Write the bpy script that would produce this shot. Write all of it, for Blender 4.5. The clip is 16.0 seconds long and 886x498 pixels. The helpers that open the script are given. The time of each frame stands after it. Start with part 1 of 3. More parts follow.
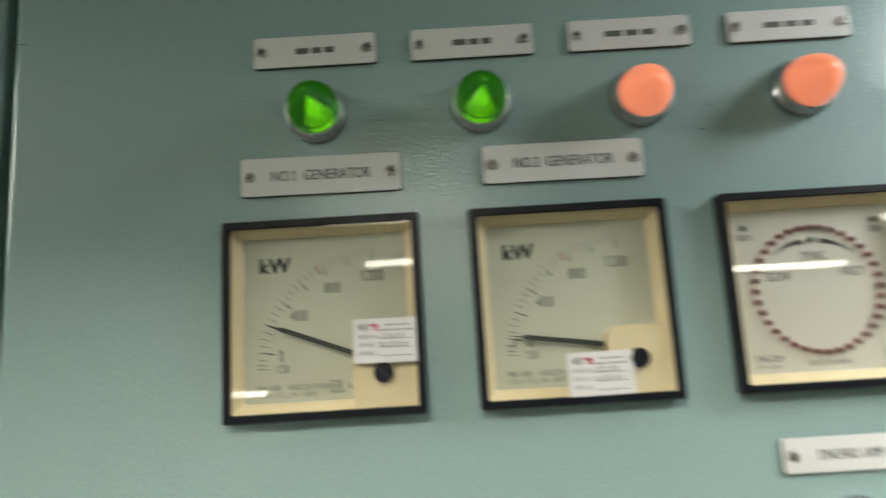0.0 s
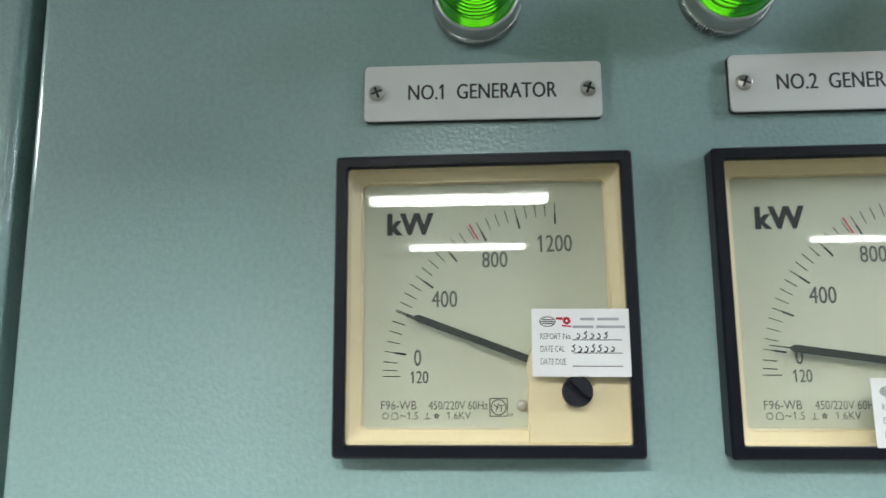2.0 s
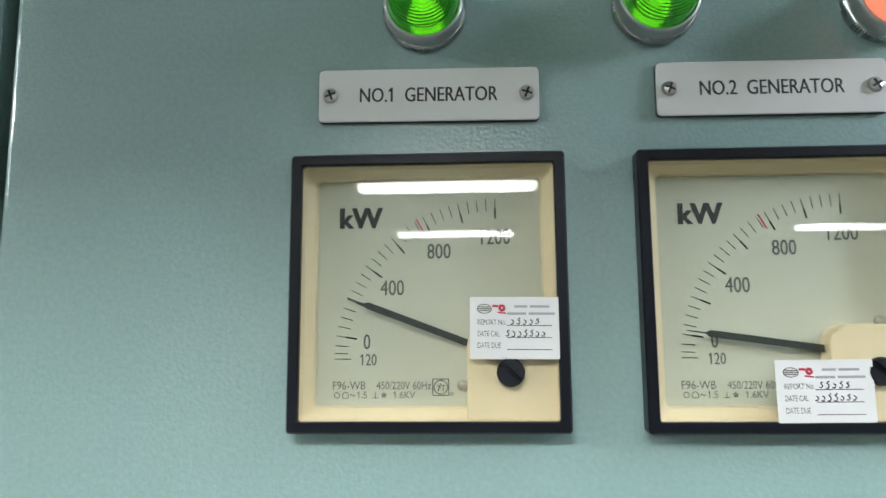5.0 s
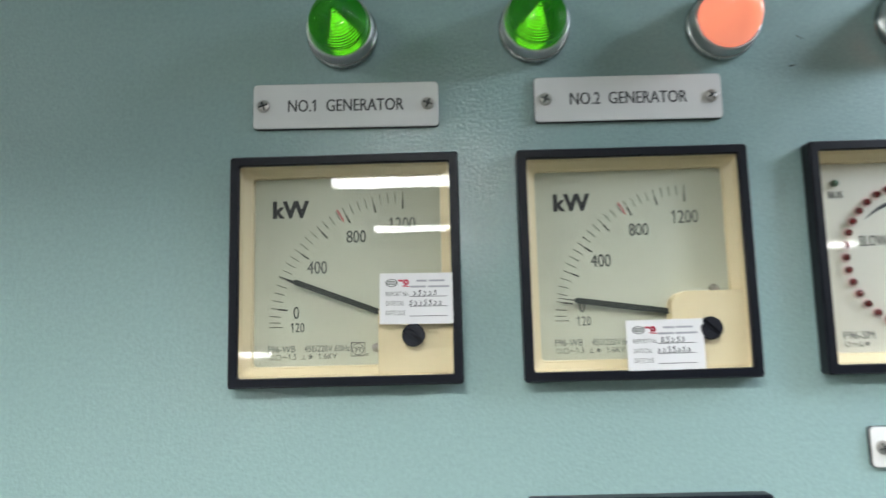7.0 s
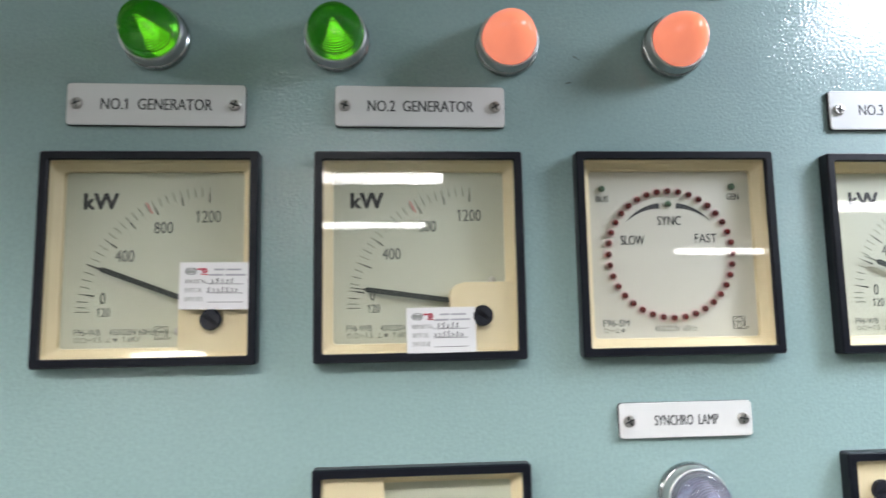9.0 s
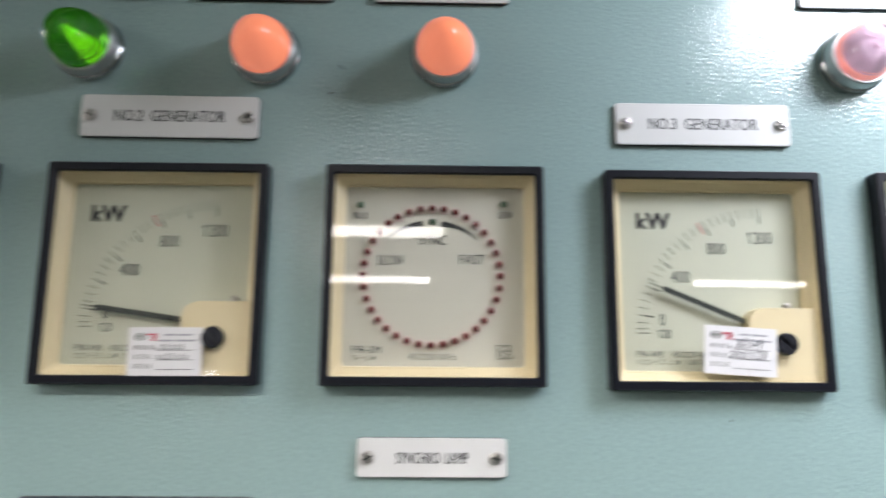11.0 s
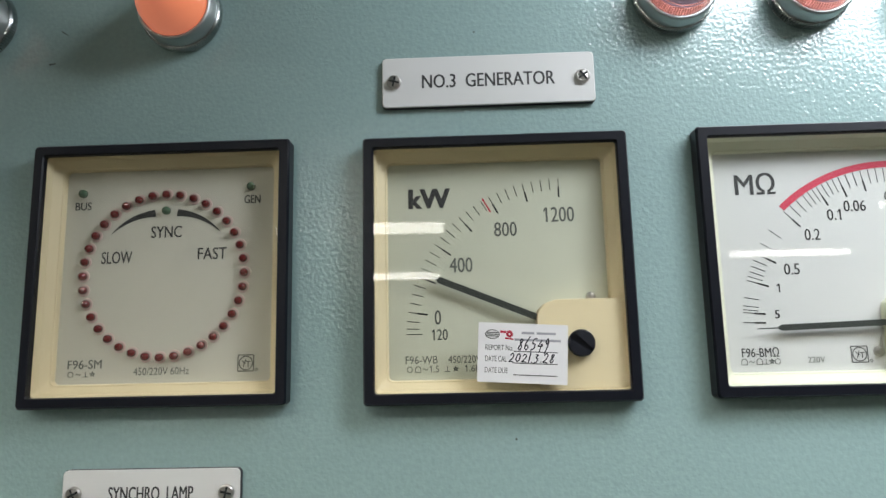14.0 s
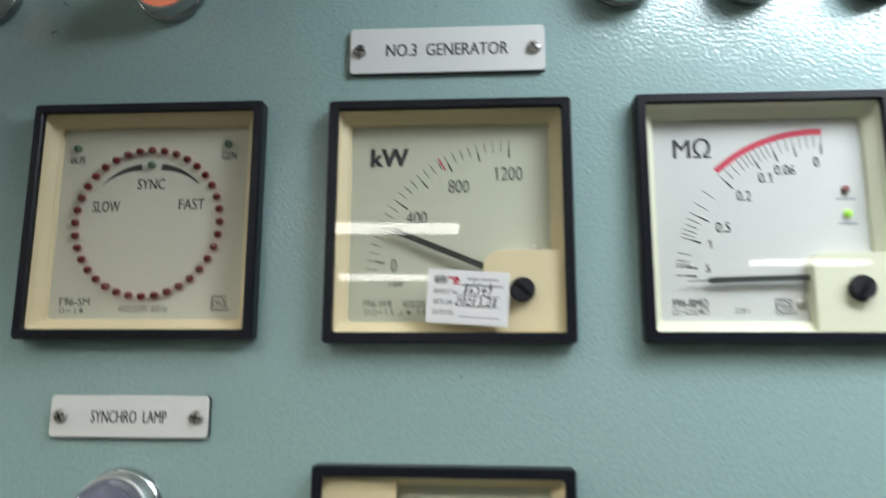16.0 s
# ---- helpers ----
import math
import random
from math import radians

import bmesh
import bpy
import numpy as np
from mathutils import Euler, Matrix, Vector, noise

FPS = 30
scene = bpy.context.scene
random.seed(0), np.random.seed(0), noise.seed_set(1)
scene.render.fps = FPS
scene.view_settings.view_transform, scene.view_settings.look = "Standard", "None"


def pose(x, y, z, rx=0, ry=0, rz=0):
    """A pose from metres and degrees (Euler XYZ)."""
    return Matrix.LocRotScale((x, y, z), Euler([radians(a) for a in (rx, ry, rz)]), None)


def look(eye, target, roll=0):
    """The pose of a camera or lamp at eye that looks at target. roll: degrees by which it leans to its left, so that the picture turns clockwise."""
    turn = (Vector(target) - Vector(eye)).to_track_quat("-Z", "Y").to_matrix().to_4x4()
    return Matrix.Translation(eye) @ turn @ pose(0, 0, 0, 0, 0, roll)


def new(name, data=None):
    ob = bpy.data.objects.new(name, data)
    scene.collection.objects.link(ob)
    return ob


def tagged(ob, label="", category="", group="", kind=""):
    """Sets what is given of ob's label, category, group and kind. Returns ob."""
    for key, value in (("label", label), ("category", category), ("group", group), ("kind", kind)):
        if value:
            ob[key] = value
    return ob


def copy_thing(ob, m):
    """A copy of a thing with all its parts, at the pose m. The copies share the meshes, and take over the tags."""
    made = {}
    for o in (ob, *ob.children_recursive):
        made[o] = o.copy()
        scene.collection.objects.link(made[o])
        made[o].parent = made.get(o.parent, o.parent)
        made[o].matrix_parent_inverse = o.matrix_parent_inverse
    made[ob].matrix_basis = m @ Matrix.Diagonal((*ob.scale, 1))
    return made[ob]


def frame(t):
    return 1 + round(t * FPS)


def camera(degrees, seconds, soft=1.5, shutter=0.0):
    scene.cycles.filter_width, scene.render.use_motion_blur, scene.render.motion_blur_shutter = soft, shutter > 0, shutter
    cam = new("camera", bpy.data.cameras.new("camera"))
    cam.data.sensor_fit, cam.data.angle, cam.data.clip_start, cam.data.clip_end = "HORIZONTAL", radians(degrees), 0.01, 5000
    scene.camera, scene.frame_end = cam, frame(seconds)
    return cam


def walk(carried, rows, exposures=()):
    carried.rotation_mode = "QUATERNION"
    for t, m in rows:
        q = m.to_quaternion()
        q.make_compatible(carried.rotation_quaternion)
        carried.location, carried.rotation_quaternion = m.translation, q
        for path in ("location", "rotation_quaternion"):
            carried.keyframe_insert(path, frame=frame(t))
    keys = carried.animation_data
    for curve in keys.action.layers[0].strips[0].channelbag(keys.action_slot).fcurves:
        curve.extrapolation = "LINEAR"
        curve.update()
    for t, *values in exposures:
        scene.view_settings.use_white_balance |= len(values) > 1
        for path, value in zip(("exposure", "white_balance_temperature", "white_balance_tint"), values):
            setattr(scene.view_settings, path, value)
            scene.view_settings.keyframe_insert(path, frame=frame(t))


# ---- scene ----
cam = camera(70.0, 16.0, soft=1.5, shutter=0.9)
# seconds, eye (metres), yaw to the left, pitch up, roll (degrees)
PATH = [
    (0, 0.0600, -0.3088, 1.5792, 0.05, 9.32, -3.40),
    (0.5, 0.0357, -0.2787, 1.5861, 4.34, 9.61, -1.98),
    (1, 0.0085, -0.2491, 1.5831, 5.30, 8.58, -1.11),
    (1.5, -0.0035, -0.2149, 1.5862, 4.09, 7.63, -0.83),
    (2, -0.0003, -0.2067, 1.5876, 3.52, 8.28, -0.50),
    (2.5, 0.0042, -0.2065, 1.5849, 3.85, 8.64, 0.46),
    (3, 0.0088, -0.2072, 1.5848, 3.34, 8.44, 0.21),
    (3.5, 0.0103, -0.2124, 1.5867, 3.40, 7.95, 0.05),
    (3.7, 0.0112, -0.2130, 1.5878, 3.05, 7.96, -0.04),
    (5.8, 0.0221, -0.2358, 1.5850, 2.45, 6.64, -0.74),
    (6, 0.0245, -0.2398, 1.5833, 2.38, 6.87, -1.03),
    (6.5, 0.0324, -0.2511, 1.5795, 1.18, 6.47, -1.03),
    (7, 0.0445, -0.2665, 1.5772, 0.71, 6.51, -1.45),
    (7.5, 0.0543, -0.2819, 1.5762, -1.08, 6.48, -2.04),
    (8, 0.0750, -0.2952, 1.5715, -2.74, 6.01, -1.45),
    (8.2, 0.0828, -0.2970, 1.5710, -3.49, 5.92, -1.52),
    (10.3, 0.1822, -0.2819, 1.5660, -2.65, 8.07, 0.47),
    (10.5, 0.1981, -0.2813, 1.5655, -1.48, 8.27, 0.91),
    (11, 0.2436, -0.2777, 1.5674, -0.69, 9.02, 0.49),
    (11.5, 0.2889, -0.2683, 1.5725, -1.13, 8.44, -0.18),
    (12, 0.3204, -0.2584, 1.5730, -1.47, 8.40, -0.46),
    (12.5, 0.3360, -0.2479, 1.5722, -1.03, 8.10, -0.11),
    (13, 0.3453, -0.2408, 1.5711, 0.68, 8.72, -0.36),
    (13.5, 0.3512, -0.2350, 1.5712, 1.47, 8.65, -0.90),
    (14, 0.3543, -0.2294, 1.5707, 1.84, 8.77, -1.29),
    (14.5, 0.3542, -0.2287, 1.5707, 2.11, 8.79, -1.02),
    (15, 0.3560, -0.2290, 1.5698, 2.37, 8.91, -0.73),
    (15.5, 0.3629, -0.2348, 1.5640, 3.32, 9.32, -0.06),
    (16, 0.3793, -0.2452, 1.5479, 3.55, 9.14, 0.19),
]


def aim(x, y, z, yaw, pitch, roll):
    a, b = radians(yaw), radians(pitch)
    way = Vector((-math.sin(a) * math.cos(b), math.cos(a) * math.cos(b), math.sin(b)))
    eye = Vector((x, y, z))
    return look(eye, eye + 2 * way, roll)


EXPOSURES = [(0.0, -0.28, 6750, 8), (0.5, -0.08, 6050, 7), (1.0, 0.09, 5950, 7), (8.2, 0.0, 5950, 13), (10.3, -0.27, 6300, 17), (11.0, -0.37, 6300, 17), (12.0, -0.80, 6250, 12), (12.7, -0.92, 6450, 12), (15.2, -0.95, 6350, 9), (16.0, -0.94, 6300, 8)]
walk(cam, [(t, aim(*p)) for t, *p in PATH], EXPOSURES)

# ---- world: a closed room with only a faint grey outside ----
world = bpy.data.worlds.new("world")
scene.world = world
world.use_nodes = True
world.node_tree.nodes["Background"].inputs[0].default_value = (0.5, 0.55, 0.6, 1)
world.node_tree.nodes["Background"].inputs[1].default_value = 0.05

CEILING = 2.56
TUBE_GLOW = 31.0
NEAR_GLOW = 65.0
LAMP_POWER = 8.0


# ---- materials ----
def material(name, colour, rough=0.5, metal=0.0, vary=0.0, scale=60.0, bump=0.0, bump_scale=300.0, bump_dist=0.0003,
             trans=0.0, ior=1.45, glow=None, strength=0.0, second=None, second_scale=6.0, second_amount=0.0, rough_vary=0.0, coat=0.0):
    m = bpy.data.materials.new(name)
    m.use_nodes = True
    nt = m.node_tree
    b = nt.nodes["Principled BSDF"]
    b.inputs["Base Color"].default_value = (*colour, 1)
    b.inputs["Roughness"].default_value = rough
    b.inputs["Metallic"].default_value = metal
    b.inputs["Transmission Weight"].default_value = trans
    b.inputs["IOR"].default_value = ior
    b.inputs["Coat Weight"].default_value = coat
    if glow:
        b.inputs["Emission Color"].default_value = (*glow, 1)
        b.inputs["Emission Strength"].default_value = strength
    if vary or bump or second or rough_vary:
        geo = nt.nodes.new("ShaderNodeTexCoord")
        where = geo.outputs["Object"]
    if vary or second:
        tone = nt.nodes.new("ShaderNodeTexNoise")
        tone.inputs["Scale"].default_value = scale
        tone.inputs["Detail"].default_value = 4
        nt.links.new(where, tone.inputs["Vector"])
        mix = nt.nodes.new("ShaderNodeMix")
        mix.data_type = "RGBA"
        mix.inputs[6].default_value = (*[c * (1 - vary) for c in colour], 1)
        mix.inputs[7].default_value = (*[min(1, c * (1 + vary)) for c in colour], 1)
        nt.links.new(tone.outputs["Fac"], mix.inputs[0])
        last = mix.outputs[2]
        if second:
            big = nt.nodes.new("ShaderNodeTexNoise")
            big.inputs["Scale"].default_value = second_scale
            big.inputs["Detail"].default_value = 6
            nt.links.new(where, big.inputs["Vector"])
            ramp = nt.nodes.new("ShaderNodeMapRange")
            ramp.inputs[1].default_value, ramp.inputs[2].default_value = 0.45, 0.75
            ramp.inputs[3].default_value, ramp.inputs[4].default_value = 0.0, second_amount
            nt.links.new(big.outputs["Fac"], ramp.inputs[0])
            mix2 = nt.nodes.new("ShaderNodeMix")
            mix2.data_type = "RGBA"
            mix2.inputs[7].default_value = (*second, 1)
            nt.links.new(last, mix2.inputs[6])
            nt.links.new(ramp.outputs[0], mix2.inputs[0])
            last = mix2.outputs[2]
        nt.links.new(last, b.inputs["Base Color"])
    if rough_vary:
        rn = nt.nodes.new("ShaderNodeTexNoise")
        rn.inputs["Scale"].default_value = second_scale * 3
        nt.links.new(where, rn.inputs["Vector"])
        rr = nt.nodes.new("ShaderNodeMapRange")
        rr.inputs[3].default_value, rr.inputs[4].default_value = rough - rough_vary, rough + rough_vary
        nt.links.new(rn.outputs["Fac"], rr.inputs[0])
        nt.links.new(rr.outputs[0], b.inputs["Roughness"])
    if bump:
        n = nt.nodes.new("ShaderNodeTexNoise")
        n.inputs["Scale"].default_value = bump_scale
        n.inputs["Detail"].default_value = 2
        n.inputs["Roughness"].default_value = 0.45
        nt.links.new(where, n.inputs["Vector"])
        bp = nt.nodes.new("ShaderNodeBump")
        bp.inputs["Strength"].default_value = bump
        bp.inputs["Distance"].default_value = bump_dist
        nt.links.new(n.outputs["Fac"], bp.inputs["Height"])
        nt.links.new(bp.outputs["Normal"], b.inputs["Normal"])
    return m


def pane_material(name):
    """Clear plastic or glass sheet: see-through, with a mirror reflection by Fresnel."""
    m = bpy.data.materials.new(name)
    m.use_nodes = True
    nt = m.node_tree
    nt.nodes.remove(nt.nodes["Principled BSDF"])
    out = nt.nodes["Material Output"]
    clear = nt.nodes.new("ShaderNodeBsdfTransparent")
    clear.inputs[0].default_value = (0.975, 0.98, 0.97, 1)
    gloss = nt.nodes.new("ShaderNodeBsdfGlossy")
    gloss.inputs["Roughness"].default_value = 0.012
    facing = nt.nodes.new("ShaderNodeLayerWeight")
    facing.inputs[0].default_value = 0.5
    power = nt.nodes.new("ShaderNodeMath")
    power.operation = "POWER"
    power.inputs[1].default_value = 5.0
    nt.links.new(facing.outputs["Facing"], power.inputs[0])
    fres = nt.nodes.new("ShaderNodeMath")
    fres.operation = "MULTIPLY_ADD"
    fres.inputs[1].default_value, fres.inputs[2].default_value = 0.95, 0.021
    nt.links.new(power.outputs[0], fres.inputs[0])
    mix = nt.nodes.new("ShaderNodeMixShader")
    nt.links.new(fres.outputs[0], mix.inputs[0])
    nt.links.new(clear.outputs[0], mix.inputs[1])
    nt.links.new(gloss.outputs[0], mix.inputs[2])
    nt.links.new(mix.outputs[0], out.inputs["Surface"])
    return m


def paint_material(name, colour, worn):
    """Sprayed enamel in two tones under a glossy skin of orange-peel bumps with a finer grain on them."""
    m = material(name, colour, 0.48, ior=1.33, vary=0.15, scale=560, second=worn, second_scale=5, second_amount=0.4)
    nt = m.node_tree
    b = nt.nodes["Principled BSDF"]
    where = nt.nodes.new("ShaderNodeTexCoord").outputs["Object"]
    b.inputs["Coat Weight"].default_value, b.inputs["Coat Roughness"].default_value, b.inputs["Coat IOR"].default_value = 1.0, 0.022, 1.55
    last = None
    for scale, dist in PEEL:
        n = nt.nodes.new("ShaderNodeTexNoise")
        n.inputs["Scale"].default_value = scale
        n.inputs["Detail"].default_value = 1.0
        n.inputs["Roughness"].default_value = 0.35
        nt.links.new(where, n.inputs["Vector"])
        bp = nt.nodes.new("ShaderNodeBump")
        bp.inputs["Strength"].default_value = 1.0
        bp.inputs["Distance"].default_value = dist
        nt.links.new(n.outputs["Fac"], bp.inputs["Height"])
        if last:
            nt.links.new(last, bp.inputs["Normal"])
        last = bp.outputs["Normal"]
    nt.links.new(last, b.inputs["Normal"])
    nt.links.new(last, b.inputs["Coat Normal"])
    return m


# size (per metre) and height (metres) of the bumps in the enamel
PEEL = ((700, 0.000175), (1500, 0.000045))
PAINT = paint_material("grey green switchboard paint", (0.255, 0.365, 0.350), (0.225, 0.33, 0.315))
# near black that puts the shade of deep recesses into the colour
SHADE_DARK = material("near-black for shaded recesses", (0.02, 0.025, 0.025), 0.8)
SCUFF = material("dark scuff", (0.06, 0.075, 0.07), 0.7)
BLACK = material("black moulded plastic", (0.006, 0.007, 0.011), 0.34, ior=1.33, vary=0.15, scale=300, bump=0.15, bump_scale=1500, bump_dist=0.0001)
KNOB = material("satin black knob plastic", (0.014, 0.015, 0.02), 0.25)
CREAM = material("cream plastic", (0.67, 0.57, 0.365), 0.5, vary=0.03, scale=90, second=(0.60, 0.505, 0.32), second_scale=30, second_amount=0.3)
PALE = material("pale cream plastic", (0.62, 0.62, 0.48), 0.5, vary=0.03, scale=90)
DIAL = material("off-white dial enamel", (0.49, 0.50, 0.395), 0.55, vary=0.02, scale=70, second=(0.46, 0.465, 0.375), second_scale=25, second_amount=0.3)
DIALS = material("greyish dial enamel", (0.53, 0.515, 0.435), 0.55, vary=0.02, scale=70, second=(0.50, 0.485, 0.41), second_scale=25, second_amount=0.3)
DIALW = material("white dial enamel", (0.53, 0.535, 0.515), 0.55, vary=0.015, scale=70)
INK = material("black printing ink", (0.03, 0.03, 0.03), 0.6)
GREYINK = material("grey printing ink", (0.10, 0.105, 0.095), 0.6)
PALEINK = material("pale grey printing ink", (0.33, 0.33, 0.35), 0.6)
REDINK = material("red printing ink", (0.50, 0.035, 0.07), 0.6)
PEN = material("black ball pen", (0.012, 0.012, 0.02), 0.5)
POINTER = material("matt black pointer", (0.03, 0.035, 0.03), 0.5)
PANE = pane_material("clear meter window")
PLATE = material("engraved white laminate", (0.63, 0.63, 0.61), 0.35, vary=0.02, scale=120, second=(0.58, 0.58, 0.55), second_scale=40, second_amount=0.35, rough_vary=0.06)
PLATE_EDGE = material("black laminate core", (0.02, 0.02, 0.022), 0.5)
STEEL = material("nickel plated screw", (0.50, 0.48, 0.45), 0.30, 1.0, vary=0.2, scale=400)
CHROME = material("brushed chrome collar", (0.56, 0.58, 0.58), 0.22, 1.0, vary=0.08, scale=200)
SATIN = material("satin nickel collar", (0.46, 0.48, 0.47), 0.46, 1.0, vary=0.06, scale=300)
PAPER = material("white paper sticker", (0.66, 0.655, 0.65), 0.7, vary=0.015, scale=120)
LED_RED = material("unlit red diode", (0.115, 0.014, 0.014), 0.12, coat=0.8, vary=0.6, scale=900)
# pink light that the diodes throw on the dial, put into a colour
LED_GLOW = material("painted pink diode glow", (0.55, 0.41, 0.37), 0.6)
LED_GREEN = material("unlit green diode", (0.075, 0.13, 0.08), 0.2, coat=0.6, vary=0.5, scale=900)
LED_LIT = material("lit green diode", (0.3, 0.6, 0.05), 0.3, glow=(0.55, 1.0, 0.15), strength=0.55)
LED_PALE = material("pale unlit red diode", (0.30, 0.13, 0.12), 0.2, coat=0.5)
LENS_GREEN = material("lit green lamp lens", (0.13, 0.60, 0.03), 0.10, trans=0.92, ior=1.42, glow=(0.02, 0.4, 0.01), strength=0.035)
CORE_GREEN = material("lit green lamp core", (0.1, 0.6, 0.05), 0.5, glow=(0.50, 1.0, 0.02), strength=1.25)
# rings of stronger glow painted along the core for light on lens ribs
_nt = CORE_GREEN.node_tree
_where, _rings, _band = _nt.nodes.new("ShaderNodeTexCoord"), _nt.nodes.new("ShaderNodeTexWave"), _nt.nodes.new("ShaderNodeMapRange")
_rings.bands_direction = "Y"
_rings.inputs["Scale"].default_value = 190
_rings.inputs["Distortion"].default_value = 0.0
_band.inputs[3].default_value, _band.inputs[4].default_value = 0.45, 1.25
_nt.links.new(_where.outputs["Object"], _rings.inputs["Vector"])
_nt.links.new(_rings.outputs["Fac"], _band.inputs[0])
_nt.links.new(_band.outputs[0], _nt.nodes["Principled BSDF"].inputs["Emission Strength"])
LENS_ORANGE = material("lit orange lamp lens", (0.80, 0.22, 0.08), 0.25, glow=(1.0, 0.30, 0.18), strength=0.72, vary=0.05, scale=150)
LENS_RED = material("unlit pink lamp lens", (0.97, 0.90, 0.94), 0.04, trans=0.96, ior=1.40)
CORE_RED = material("red lamp reflector", (0.74, 0.27, 0.21), 0.35)
CAP_RED = material("lavender ribbed lamp cap", (0.44, 0.30, 0.37), 0.12, coat=0.8)
LENS_CLEAR = material("unlit clear lamp lens", (0.58, 0.59, 0.70), 0.06, trans=0.94, ior=1.45)
CORE_GREY = material("grey lamp reflector", (0.26, 0.27, 0.34), 0.35)
WALL = material("cream painted wall", (0.38, 0.38, 0.34), 0.6, vary=0.03, scale=3)
CEIL = material("grey ceiling panel", (0.46, 0.46, 0.44), 0.6, vary=0.03, scale=4)
FLOOR = material("grey rubber floor", (0.18, 0.195, 0.18), 0.5, vary=0.15, scale=15)
FIXTURE = material("white enamelled fixture", (0.75, 0.75, 0.75), 0.35, vary=0.02, scale=20)
TUBE = material("lit fluorescent tube", (0.9, 0.9, 0.9), 0.4, glow=(1.0, 0.97, 0.87), strength=TUBE_GLOW)

# stronger glow for the unseen near lights, set to brighten the board's lower part
TUBE_NEAR = material("lit bright fluorescent tube", (0.9, 0.9, 0.9), 0.4, glow=(1.0, 0.97, 0.89), strength=NEAR_GLOW)


# ---- mesh helpers ----
def link(name, bm, mat, parent=None, label="", smooth=False):
    me = bpy.data.meshes.new(name)
    bm.normal_update()
    bm.to_mesh(me)
    bm.free()
    if smooth:
        for p in me.polygons:
            p.use_smooth = True
    me.materials.append(mat)
    ob = new(name, me)
    ob.parent = parent
    if label:
        tagged(ob, label)
    return ob


def part(name, bm, mat, parent, label="", smooth=False):
    return link(name, bm, mat, parent, label, smooth)


def thing(name, x, y, z, label, category, group="", kind=""):
    ob = new(name)
    ob.empty_display_size = 0.02
    ob.location = (x, y, z)
    return tagged(ob, label, category, group, kind)


def box(bm, x0, x1, y0, y1, z0, z1, bevel=0.0):
    r = bmesh.ops.create_cube(bm, size=1.0)
    for v in r["verts"]:
        v.co = Vector(((x0 + x1) / 2 + v.co.x * (x1 - x0), (y0 + y1) / 2 + v.co.y * (y1 - y0), (z0 + z1) / 2 + v.co.z * (z1 - z0)))
    if bevel:
        edges = {e for v in r["verts"] for e in v.link_edges}
        bmesh.ops.bevel(bm, geom=list(edges), offset=bevel, segments=2, affect="EDGES", profile=0.6)
    return bm


def boxed(*a, **k):
    return box(bmesh.new(), *a, **k)


def outline(w, h, r, n=5):
    """Corner-rounded rectangle, anticlockwise, as (x, z)."""
    pts = []
    for cx, cz, a0 in ((w / 2 - r, h / 2 - r, 0), (-w / 2 + r, h / 2 - r, 90), (-w / 2 + r, -h / 2 + r, 180), (w / 2 - r, -h / 2 + r, 270)):
        for k in range(n + 1):
            a = radians(a0 + 90 * k / n)
            pts.append((cx + r * math.cos(a), cz + r * math.sin(a)))
    return pts


def loft(loops, cap_first=False, cap_last=False, closed=True):
    """Skin a list of rings, each a list of (x, y, z) with the same count."""
    bm = bmesh.new()
    rings = [[bm.verts.new(p) for p in ring] for ring in loops]
    n = len(rings[0])
    for a, b in zip(rings, rings[1:]):
        for k in range(n if closed else n - 1):
            j = (k + 1) % n
            bm.faces.new((a[k], a[j], b[j], b[k]))
    if cap_first:
        bm.faces.new(rings[0][::-1])
    if cap_last:
        bm.faces.new(rings[-1])
    bmesh.ops.recalc_face_normals(bm, faces=bm.faces)
    return bm


def lathe(profile, seg=40, wobble=None):
    """Turn (radius, depth in front of the panel) round the y axis; the ends are closed."""
    loops = []
    for r, h in profile:
        loops.append([((r + (wobble(k, r) if wobble else 0)) * math.cos(2 * math.pi * k / seg), -h,
                       (r + (wobble(k, r) if wobble else 0)) * math.sin(2 * math.pi * k / seg)) for k in range(seg)])
    return loft(loops, True, True)


def rect_ring(w, h, y, r=0.0015):
    return [(x, y, z) for x, z in outline(w, h, r)]


def strip(bm, x0, z0, x1, z1, w0, w1, y, thick=0.00012):
    """A flat bar from one point to another with its own widths, standing thick in front of y."""
    d = Vector((x1 - x0, 0, z1 - z0))
    s = Vector((-d.z, 0, d.x)).normalized()
    a, b = Vector((x0, y, z0)), Vector((x1, y, z1))
    q = [a + s * w0 / 2, a - s * w0 / 2, b - s * w1 / 2, b + s * w1 / 2]
    back = [bm.verts.new(p) for p in q]
    front = [bm.verts.new(p - Vector((0, thick, 0))) for p in q]
    for f in ((0, 1, 2, 3),):
        bm.faces.new([front[i] for i in f])
    for i in range(4):
        j = (i + 1) % 4
        bm.faces.new((back[i], back[j], front[j], front[i]))
    bmesh.ops.recalc_face_normals(bm, faces=bm.faces)


FONT = {}


